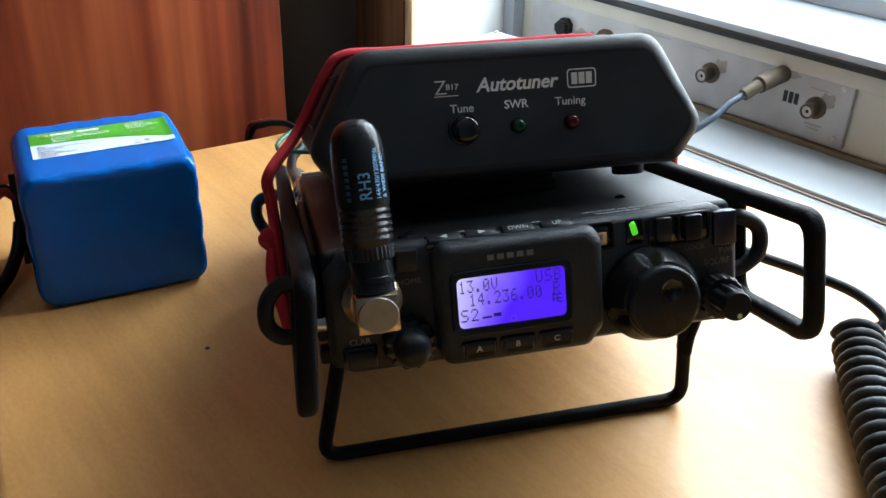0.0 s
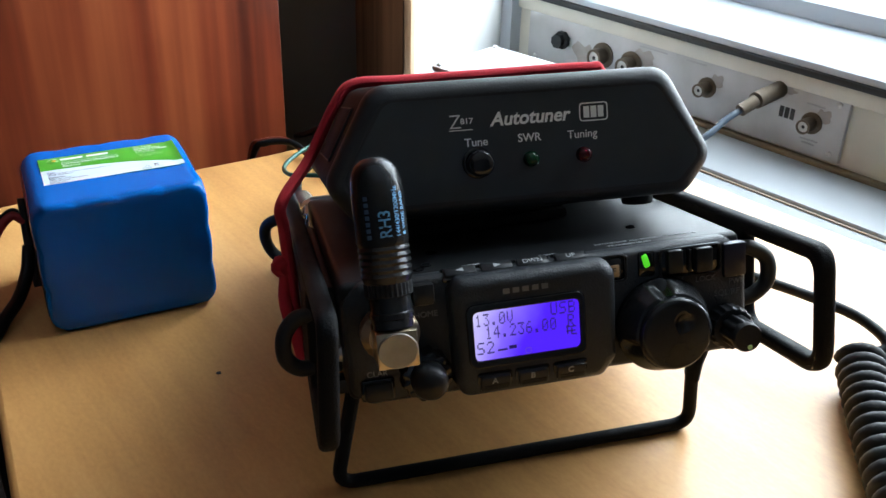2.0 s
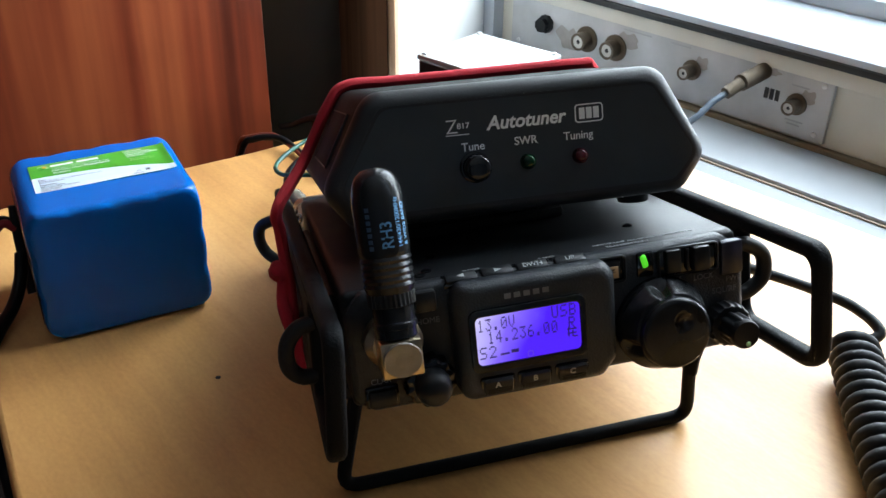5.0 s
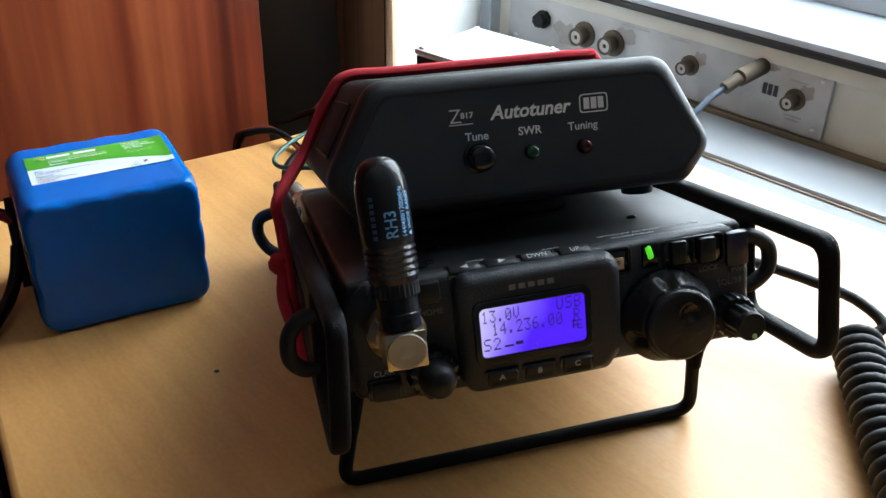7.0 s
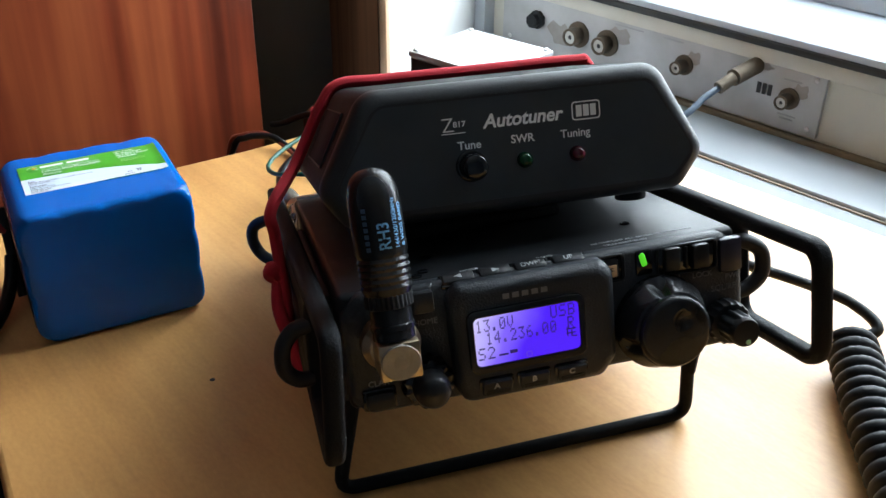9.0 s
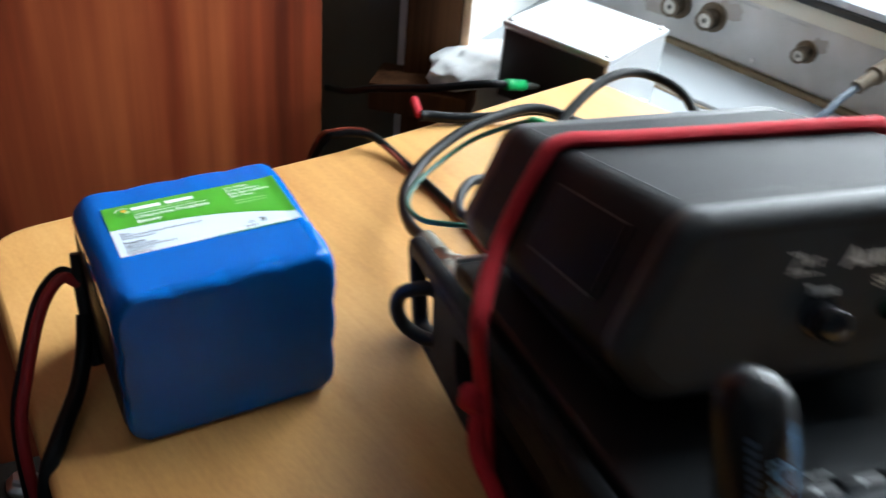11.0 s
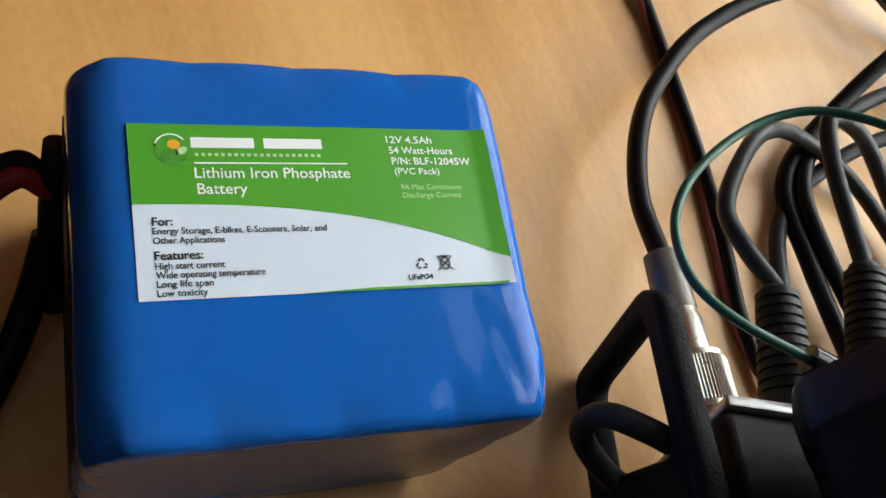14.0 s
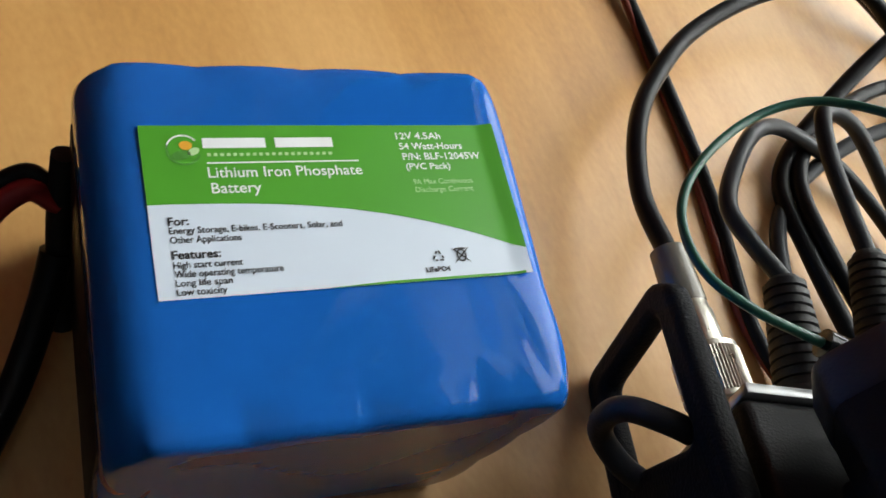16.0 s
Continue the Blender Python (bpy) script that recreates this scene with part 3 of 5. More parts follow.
def cloth():
    bm = bmesh.new()
    bmesh.ops.create_icosphere(bm, subdivisions=4, radius=1)
    for v in bm.verts:
        n = noise.noise(v.co * 1.7) * 0.25 + noise.noise(v.co * 4.2) * 0.10
        v.co = Vector((v.co.x * 0.040, v.co.y * 0.026, max(-0.0105, v.co.z * 0.014))) * (1 + n)
    return bm


solid("white_cloth", cloth(), M_CLOTH, "crumpled white cloth lying on the sill", "cloth", Matrix.Translation((0.156, 0.500, -0.047)) @ Matrix.Rotation(radians(20), 4, "Z"))

# metal box on the sill
case = thing("metal_box", Matrix.Translation((0.2125, 0.452, -0.057)) @ Matrix.Rotation(radians(29), 4, "Z"), "bright bare aluminium box standing on the sill", "box")
part("body", box(-0.0385, 0.0385, -0.042, 0.042, 0, 0.052, 0.0012), M_BOX, case)
# black sheet puts the shade of the room-facing side into colour
part("shaded_side", box(-0.0391, -0.0386, -0.040, 0.040, 0.002, 0.0515, 0.0002), M_SEAL, case, "dark sheet in place of the shade on this side")
part("lid", box(-0.0395, 0.0395, -0.043, 0.043, 0.0524, 0.0570, 0.0012), M_BOX, case)
for x, y in ((-0.035, -0.0385), (0.035, -0.0385), (-0.035, 0.0385), (0.035, 0.0385)):
    part("screw", mm(lathe([(2.4, 0), (2.4, 1.0), (1.4, 1.8), (0.001, 2)], 14)), M_STEEL, case, "", Matrix.Translation((x, y, 0.0571)))
part("terminal", mm(lathe([(3, 0), (3, 8), (4.5, 8.2), (4.5, 14), (0.001, 15)], 16, 8, 0.6)), M_STEEL, case, "bright screw terminal", Matrix.Translation((0.0, -0.0422, 0.016)) @ FRONT)

# ---- the table ----
TOP = [(-0.115, -0.62), (-0.128, 0.03), (-0.1445, 0.137), (-0.160, 0.240), (-0.1690, 0.292), (-0.09, 0.3075), (0.0, 0.327), (0.0713, 0.3480), (0.1735, 0.3790), (0.2106, 0.3080), (0.2514, 0.2156), (0.2983, 0.1100), (0.60, -0.62)]
table = thing("table", Matrix.Identity(4), "pale lacquered birch plywood table with a rounded corner", "table")
outline = rounded(TOP, [0.02, 0.1, 0.1, 0.1, 0.046, 0.1, 0.1, 0.1, 0.006, 0.05, 0.05, 0.05, 0.02], 8)
me = sheet([outline], 0.022, 0.003)
for v in me.vertices:
    v.co.z -= 0.011
part("tabletop", me, M_TABLE, table)
me = sheet([[(x * 0.985 + 0.001, y * 0.985 + 0.001) for x, y in outline]], 0.004)
for v in me.vertices:
    v.co.z -= 0.0245
part("underside", me, M_EDGE, table)
for x, y in ((-0.07, -0.55), (0.50, -0.55), (-0.10, 0.26), (0.15, 0.31)):
    part("leg", box(x - 0.02, x + 0.02, y - 0.02, y + 0.02, FLOOR_Z, -0.0265, 0.004), M_EDGE, table)
part("knot", mm(lathe([(1.15, 0), (0.8, 0.12), (0.001, 0.14)], 14)), M_INK, table, "small dark knot", Matrix.Translation((-0.0545, 0.1068, 0.0)))
# added stretcher and leg that carry the bolt, with shade in their colour
part("stretcher", box(-0.206, -0.1505, 0.268, 0.384, -0.262, -0.2325, 0.003), M_UNDER_SHADE, table, "added stretcher, near-black for the shade below the top")
part("leg", box(-0.150, -0.115, 0.265, 0.300, FLOOR_Z, -0.0266, 0.003), M_UNDER_SHADE, table)
bracket = solid("table_bolt", mm(lathe([(10.5, 0), (10.5, 3), (9.5, 4.4), (6.5, 5.6), (6.2, 9.0), (5.0, 10.2), (0.001, 10.6)], 24, 6, 0.8)), M_STEEL, "bright steel bolt head on the dark stretcher", "bolt", Matrix.Translation((-0.187, 0.360, -0.2325)))

# ---- transceiver ----
RADIO = frame_on((0.0364, 0.0048, 0.0715), -7, 16, 3)
radio = thing("transceiver", RADIO, "black portable transceiver with a violet lit screen on a wire stand", "radio")
body = part("body", box(-0.058, 0.077, 0.006, 0.1590, -0.0185, 0.0205, 0.0025, 3), M_BLACK, radio)
part("front_panel", mm(prism(rounded([(-58, -14), (-52, -19), (71, -19), (77, -13), (77, 14), (70, 20.5), (-52, 20.5), (-58, 14)], 5, 4), 1.5, 9, ((0, 2.2), (0.6, 1.0), (2.0, 0.0)))), M_HOUSING, radio)
part("rear_panel", box(-0.0565, 0.0755, 0.1592, 0.1618, -0.0180, 0.0212, 0.0006), M_STEEL, radio, "bare metal rear panel")
for k in range(9):
    part("fin", box(-0.046 + k * 0.0135, -0.0435 + k * 0.0135, 0.1620, 0.1650, -0.016, 0.002, 0.0006), M_BLACK, radio)
hump = part("screen_housing", mm(prism(rounded([(-22.5, -19.0), (23.5, -19.0), (28.5, -13), (29, 15.5), (26, 20), (-22.5, 20), (-25.2, 16), (-25.2, -14)], 4, 5), -5.5, 6, ((0, 3.6), (0.3, 2.5), (1.0, 1.4), (2.2, 0.5), (3.8, 0.0)))), M_HOUSING, radio)
me = sheet([rounded([(-19.2, -10.4), (19.2, -10.4), (19.2, 10.4), (-19.2, 10.4)], 3.4, 6), rounded([(-17.1, -8.0), (17.1, -8.0), (17.1, 8.0), (-17.1, 8.0)], 2.0, 5)], 1.6, 0.4)
me.transform(Matrix.Scale(MM, 4))
part("screen_bezel", me, M_GLOSS, hump, "glossy black bezel", at_front(-1.7, -5.8, 1.45))
me = sheet([rounded([(-17.4, -8.3), (17.4, -8.3), (17.4, 8.3), (-17.4, 8.3)], 2.2, 5)], 0.4)
me.transform(Matrix.Scale(MM, 4))
screen = part("screen", me, M_LCD, hump, "violet backlit screen", at_front(-1.7, -5.75, 1.5))


GLYPHS = {"0": "01110 10001 10011 10101 11001 10001 01110", "1": "00100 01100 00100 00100 00100 00100 01110", "2": "01110 10001 00001 00010 00100 01000 11111", "3": "11111 00010 00100 00010 00001 10001 01110",
          "4": "00010 00110 01010 10010 11111 00010 00010", "6": "00110 01000 10000 11110 10001 10001 01110", ".": "00000 00000 00000 00000 00000 01100 01100", "V": "10001 10001 10001 10001 10001 01010 00100",
          "U": "10001 10001 10001 10001 10001 10001 01110", "S": "01111 10000 10000 01110 00001 00001 11110", "B": "11110 10001 10001 11110 10001 10001 11110", "R": "11110 10001 10001 11110 10100 10010 10001"}


def lcd_text(text, x0, x1, z, height):
    """Characters of five by seven dots, each one a part."""
    pitch = (x1 - x0) / (len(text) - 0.25)
    d = pitch * 0.75 / 5
    h = height / 7
    for n, c in enumerate(text):
        bm = bmesh.new()
        for j, row in enumerate(GLYPHS[c].split()):
            for i, dot in enumerate(row):
                if dot == "1":
                    x, y = x0 + n * pitch + i * d, z + height / 2 - (j + 1) * h
                    q = [bm.verts.new((px * MM, py * MM, 0)) for px, py in ((x, y), (x + d * 0.9, y), (x + d * 0.9, y + h * 0.9), (x, y + h * 0.9))]
                    bm.faces.new(q)
        part("digit", mesh_of(bm, "digit", False), M_LCD_INK, screen, "", Matrix.Translation((0, 0, 0.00028)))


lcd_text("13.0V", -16.4, -4.4, 5.1, 4.0)
lcd_text("USB", 7.8, 15.8, 5.6, 4.0)
lcd_text("14.236.00", -13.4, 9.4, 0.8, 4.0)
lcd_text("R", 13.2, 15.3, 1.2, 4.0)
lcd_text("S2", -16.4, -11.0, -4.0, 4.0)
for r in ((-9.8, -6.8, -5.6, -5.0, 0.25, 0.32), (-6.2, -3.8, -5.4, -4.3, 0.25, 0.32)):
    part("meter_bar", mm(box(*r)), M_LCD_INK, screen)
part("symbol", mm(boxes([(12.6, 15.8, -1.2, -0.8, 0.25, 0.3), (12.8, 13.2, -3.4, -0.4, 0.25, 0.3), (14.2, 14.6, -3.6, -1.4, 0.25, 0.3), (12.6, 15.6, -2.6, -2.2, 0.25, 0.3), (14.6, 16.0, -3.8, -3.4, 0.25, 0.3)])), M_LCD_INK, screen)
me = sheet([rounded([(-1, -1), (1, -1), (1, 1), (-1, 1)], 0.6), rounded([(-0.7, -0.7), (0.7, -0.7), (0.7, 0.7), (-0.7, 0.7)], 0.4)], 0.06)
me.transform(Matrix.Scale(MM, 4))
part("symbol", me, M_LCD_FAINT, screen, "", Matrix.Translation((0.0, -0.0068, 0.00025)))
for k in range(5):
    part("logo", mm(box(-7.6 + k * 3.1, -5.5 + k * 3.1, -0.04, 0.04, -0.85, 0.85)), M_DIM_INK, hump, "pale grey maker's mark", Matrix.Translation((-0.0010, -0.00565, 0.0148)))


def key(x, z, w, h, name="key", mat=M_SATIN, y=1.0, proud=2.2, tilt=0.0, label=""):
    b = mm(box(-w / 2, w / 2, -proud, 1.5, -h / 2, h / 2, 0.9, 2))
    return part(name, b, mat, radio, label, Matrix.Translation((x * MM, y * MM, z * MM)) @ Matrix.Rotation(radians(tilt), 4, "X"))


for x, c in ((-13.0, "A"), (-0.7, "B"), (11.8, "C")):
    part("key_rim", mm(box(-5.9, 5.9, -1.1, 1.5, -3.4, 3.2, 1.2, 2)), M_GLOSS, radio, "", Matrix.Translation((x * MM, -0.0048, -0.0138)) @ Matrix.Rotation(radians(14), 4, "X"))
    k = key(x, -13.8, 9.8, 5.2, y=-5.0, proud=2.1, tilt=14)
    for z in (-1.3, -0.4):
        part("ridge", mm(box(-4, 4, -2.45, -2.0, z - 0.5, z - 0.1)), M_SATIN, k)
    letters(c, 0.0028, M_GREY_INK, k, at_front(-0.4, -2.2, 1.1), bold=0.02)
for x, c in ((-19.8, "<"), (-7.9, ">"), (3.8, "DWN"), (16.4, "UP")):
    rim = part("key_rim", mm(box(-6.2, 6.2, -2.9, 3.1, -1.2, 0.5, 0.8, 2)), M_GLOSS, radio, "", Matrix.Translation((x * MM, 0.0036, 0.0197)) @ Matrix.Rotation(radians(24), 4, "X"))
    k = part("key", mm(box(-5.2, 5.2, -2.2, 2.2, -1.0, 1.6, 0.8, 2)), M_SATIN, radio, "", Matrix.Translation((x * MM, 0.0036, 0.0197)) @ Matrix.Rotation(radians(24), 4, "X"))
    if len(c) > 1:
        letters(c, 0.0026, M_GREY_INK, k, Matrix.Translation((0, -0.0002, 0.00165)))
    else:
        tri = [(-1.4, 0.0), (1.0, 0.9), (1.0, -0.9)] if c == "<" else [(1.4, 0.0), (-1.0, -0.9), (-1.0, 0.9)]
        me = sheet([tri], 0.05)
        me.transform(Matrix.Scale(MM, 4))
        part("arrow", me, M_GREY_INK, k, "", Matrix.Translation((0, 0, 0.00165)))
for c, x, y, z, mat in (("MODE", -15.0, 8.6, 20.6, M_GREY_INK), ("BAND", 10.5, 8.6, 20.6, M_GREY_INK), ("TRANSMIT/BUSY", 39, 9.0, 20.6, M_GREY_INK), ("HF/VHF/UHF ALL MODE TRANSCEIVER", 46, 12.5, 20.6, M_GREY_INK)):
    letters(c, 0.0021, mat, radio, on_top(x, y, z), bold=0.005)
k = key(29.4, 15.4, 5.6, 6.4, y=0.6, proud=1.3)
cap = part("key_cap", mm(box(-1.9, 1.9, -0.3, 0.3, -2.0, 2.0, 0.25)), M_TAN, k, "tan key mark", Matrix.Translation((0, -0.0013, -0.0006)))
letters("F", 0.0029, M_INK, cap, at_front(0, -0.36, 0), bold=0.01)
part("key_well", mm(box(25.0, 33.8, 0.4, 2.2, 11.2, 19.6, 1.2, 2)), M_GLOSS, radio)
part("key_well", mm(box(38.4, 44.2, 0.4, 2.2, 11.0, 19.4, 1.2, 2)), M_GLOSS, radio)


def well_rim(x0, x1, z0, z1):
    """A thin moulded lip round a key well."""
    me = sheet([rounded([(x0, z0), (x1, z0), (x1, z1), (x0, z1)], 2.0, 4), rounded([(x0 + 0.7, z0 + 0.7), (x1 - 0.7, z0 + 0.7), (x1 - 0.7, z1 - 0.7), (x0 + 0.7, z1 - 0.7)], 1.5, 4)], 1.2, 0.3)
    me.transform(Matrix.Scale(MM, 4))
    part("well_rim", me, M_SATIN, radio, "", at_front(0, 0.4, 0))


well_rim(24.6, 34.4, 10.6, 20.0)
well_rim(45.4, 67.0, 9.4, 19.6)
part("rib", mm(box(55.2, 56.2, -0.8, 2.0, 11.0, 18.6, 0.3)), M_SATIN, radio)
part("lamp", mm(box(-1.3, 1.3, -1.2, 1.2, -2.5, 2.5, 1.0, 3)), M_LED_ON, radio, "lit green busy lamp", Matrix.Translation((0.0408, 0.0012, 0.0164)) @ Matrix.Rotation(radians(-16), 4, "Y"))
part("key_well", mm(box(46.0, 66.4, 0.5, 2.2, 10.0, 19.2, 1.6, 2)), M_GLOSS, radio)
key(50.4, 15.2, 5.4, 8.0, y=0.8, proud=2.6)
key(60.2, 14.8, 6.0, 8.4, y=0.8, proud=3.0)
key(72.0, 12.8, 8.0, 11.5, "power_key", material("dark_blue_key", (0.012, 0.013, 0.03), 0.35, var=0.2), 2.4, 2.4, label="dark blue rubber power key")
for c, x, z, mat, sz in (("V/M", 52.0, 8.0, M_DIM_INK, 2.7), ("LOCK", 62.0, 7.4, M_DIM_INK, 2.7), ("PWR", 73.0, 5.2, M_DIM_INK, 2.6), ("SQL/RF", 69.5, 1.6, M_DIM_INK, 2.9), ("HOME", -32.0, 8.6, M_DIM_INK, 2.7), ("CLAR", -49.0, -8.6, M_GREY_INK, 2.7)):
    letters(c, sz * MM, mat, radio, at_front(x, 1.40, z))
letters("AF", 0.0027, M_DIM_INK, radio, at_front(57.5, 1.40, -1.0, 40))
k = key(-49.2, -13.6, 9.0, 5.6, y=0.6, proud=2.2)
key(-32.6, 15.8, 7.0, 6.8, y=0.6, proud=2.2)
part("key_rim", mm(box(-54.6, -43.8, 0.6, 2.2, -17.2, -10.0, 1.6, 2)), M_GLOSS, radio)
for x, y in ((-31.5, 11), (-28.5, 15), (48, 30), (-24, 30)):
    part("screw", mm(lathe([(1.8, 0), (1.8, 0.4), (1.2, 0.7), (0.001, 0.4)], 14)), M_GLOSS, radio, "", on_top(x, y, 20.5))

# knobs
def dial_mesh():
    """A tapered dial with three finger notches in its flank and a dimple in its face."""
    prof = [(15.8, 0), (15.9, 2.2), (15.4, 3.0), (15.0, 4.0), (14.4, 5.5), (13.8, 7.0), (13.2, 8.5), (12.6, 9.8), (11.8, 10.2), (11.75, 10.6), (12.0, 10.9), (12.0, 11.8), (11.8, 12.5), (11.4, 13.1), (11.0, 13.4)] + [(r, 13.55 + 0.5 * (1 - (r / 11) ** 2)) for r in (10.7, 10.2, 9.6, 9, 8.4, 7.8, 7.2, 6.6, 6, 5.2, 4.4, 3.6, 2.6, 1.6, 0.6)]
    bm = lathe(prof, 96)
    for v in bm.verts:
        if v.co.z > 13.5:
            d = math.hypot(v.co.x - 2.0, v.co.y - 4.0)
            if d < 3.3:
                v.co.z -= 1.7 * (1 - (d / 3.3) ** 2)
        r = math.hypot(v.co.x, v.co.y)
        if 2.8 < v.co.z < 9.9 and r > 12:
            a = math.degrees(math.atan2(v.co.y, v.co.x))
            for c in (98, 200, 318):
                da = abs((a - c + 180) % 360 - 180)
                if da < 16:
                    k = (math.cos(math.pi * da / 16) * 0.5 + 0.5) * min(1, max(0, (v.co.z - 2.6) / 1.5), (10.4 - v.co.z) / 1)
                    v.co.x *= 1 - 2.3 * k / r
                    v.co.y *= 1 - 2.3 * k / r
    return mm(bm)


part("dial", dial_mesh(), M_MAST, radio, "large black tuning dial", at_front(45.6, 1.0, -5.4))
sq = part("volume_knob", mm(lathe([(7.5, 0), (7.5, 4.6), (7.0, 5.4), (5.6, 5.6)], 72, 18, 0.45)), M_SATIN, radio, "small two-part black volume knob", at_front(68.8, 1.0, -9.4))
inner = part("inner_knob", mm(lathe([(5.3, 5.5), (5.3, 12.6), (4.9, 13.6)], 72, 9, 0.7)), M_SATIN, sq)
part("knob_cap", mm(lathe([(4.9, 12.4), (4.9, 14.2), (4.5, 15.0), (0.001, 15.1)], 36)), M_BLACK, inner)
part("pointer", mm(lathe([(0.9, 15.0), (0.8, 15.3), (0.001, 15.35)], 12)), M_LEAF, inner, "pale green dot", Matrix.Translation((0.0005, -0.0031, 0)))
sel = part("select_knob", mm(lathe([(8.4, 0), (8.4, 5.4), (7.9, 6.4), (6.6, 6.9)], 96, 12, 0.9)), M_GLOSS, radio, "glossy black select knob", at_front(-34.2, 1.0, -9.4))
part("knob_cap", mm(lathe([(5.6, 5.8), (5.8, 9.0), (5.6, 11.4), (4.7, 13.6), (2.9, 14.8), (0.001, 15.2)], 40)), M_SATIN, sel)

# tilt stand in the radio's own axes
inv = RADIO.inverted()
b0, b1 = Vector((-0.0225, 0.0262, 0.0022)), Vector((0.1165, 0.0195, 0.0022))
t0, t1 = RADIO @ Vector((-0.054, 0.028, -0.019)), RADIO @ Vector((0.071, 0.028, -0.019))


def bent(points, r, n=5):
    """A wire with rounded bends."""
    pts = [Vector(p) for p in points]
    out = [pts[0]]
    for a, b, c in zip(pts, pts[1:], pts[2:]):
        p0, p1 = b + (a - b).normalized() * r, b + (c - b).normalized() * r
        out += [p0 * (1 - t) ** 2 + b * 2 * t * (1 - t) + p1 * t * t for t in [j / n for j in range(n + 1)]]
    return out + [pts[-1]]


part("tilt_stand", tube([inv @ p for p in bent([t0, b0, b1, t1], 0.007)], 0.0026, smooth=False, sides=10), M_RAIL, radio, "black bent wire stand")
for top, foot, out in ((t0, b0, 0.0), (t1, b1, 0.006)):
    part("stand_arm", tube([inv @ (top.lerp(foot, f) + Vector((out * max(0.0, 1 - f / 0.42), 0, 0))) for f in (0.0, 0.12, 0.25, 0.36, 0.5)], 0.0040, 4, 12, False, 0.6, across=inv.to_3x3() @ Vector((0, 1, 0))), M_RAIL, radio, "flattened upper end of the stand")
for x in (-0.058, 0.066):
    part("stand_hinge", mm(box(-3, 7, -4, 4, -3.4, 2, 1.2, 2)), M_BLACK, radio, "", Matrix.Translation((x, 0.028, -0.0195)))

# side rails, cut from plate (y backwards, z up in the radio's axes)
UPRIGHT = Matrix(((0, 0, 1, 0), (1, 0, 0, 0), (0, 1, 0, 0), (0, 0, 0, 1)))


def rail(x):
    outer = rounded([(-33, -19), (-33, 23), (184, 23), (189, 17), (188, -19)], [11, 8, 6, 6, 6], 6)
    front = rounded([(-28, -13.5), (-28, 17.5), (14, 17.5), (14, -13.5)], 4.5, 5)
    rear = rounded([(158, -12), (150, 15.5), (182, 15.5), (181, -12)], 3, 4)
    mid = rounded([(34, -6), (34, 10), (120, 10), (120, -6)], 4, 4)
    me = sheet([outer, front, rear, mid], 6.0, 2.0)
    me.transform(Matrix.Scale(MM, 4))
    if x < 0:
        for v in me.vertices:
            v.co.z -= (0.09 * (0.023 - v.co.y) - 0.0016) * min(1.0, max(0.0, (0.045 - v.co.x) / 0.05))
    r = part("side_rail", me, M_RAIL, radio, "black powder-coated guard rail", Matrix.Translation((x * MM, 0, 0)) @ UPRIGHT)
    return r


# added dark strip, keeps the lit table from showing between rail and body
part("gap_filler", box(-0.0612, -0.0581, 0.022, 0.118, -0.014, 0.016, 0.001), M_BLACK, radio, "added black strip that darkens the gap inside the rail")
rail(-65.5)
rail(84.5)
for x0, x1 in ((-65, -57), (76, 84)):
    for y in (24, 136):
        part("standoff", mm(lathe([(3, 0), (3, x1 - x0), (0.001, x1 - x0)], 14)), M_STEEL, radio, "", Matrix.Translation((x0 * MM, y * MM, 0.006 if y > 100 else -0.008)) @ Matrix.Rotation(radians(90), 4, "Y"))
for pts in ([(78, 12, 13), (84, 12, 12.6), (90, 12, 8), (90, 12, 0), (84, 12, -4.6), (78, 12, -5)], [(-67, 16, 9.5), (-72, 15, 8.6), (-76, 14, 4), (-76.5, 14, -3), (-73, 15, -7.6), (-68, 16, -8.5)], [(-66, 154, 13), (-71.5, 156, 13.4), (-77.5, 160, 10.5), (-79, 162, 4), (-76.5, 162, -3), (-71, 158, -7), (-66, 154, -7.5)]):
    part("strap_loop", tube([Vector(p) * MM for p in pts], 0.0027, 6, 12), M_RUBBER, radio, "black rubber strap loop")

# ---- stub antenna ----
ANT = RADIO @ Matrix.Translation((-0.0446, -0.0162, 0.0068)) @ Matrix.Diagonal((0.96, 0.96, 0.87, 1))
antenna = thing("stub_antenna", ANT, "stubby black rubber antenna on a nickel elbow", "antenna")
part("plug", mm(lathe([(8.2, 0), (8.2, 4), (9.4, 4.4), (9.4, 9.5), (8.6, 10.4), (7.2, 12.2), (0.001, 12.2)], 40)), M_BRASSY, antenna, "nickel bayonet ring", Matrix.Translation((0, 0.0185, 0)) @ FRONT)
part("elbow", mm(box(-6.3, 6.3, -6.0, 7, -6.3, 6.3, 0.5, 2)), M_BRASSY, antenna, "square nickel elbow")
part("cap", mm(lathe([(6.1, 0), (6.1, 0.7), (5.8, 0.95), (2.6, 1.0), (2.4, 0.97), (2.2, 1.0), (0.001, 1.02)], 48)), M_TURNED, antenna, "round turned cap", Matrix.Translation((0, -0.0060, 0)) @ FRONT)
lean = Matrix.Rotation(radians(-9), 4, "X")
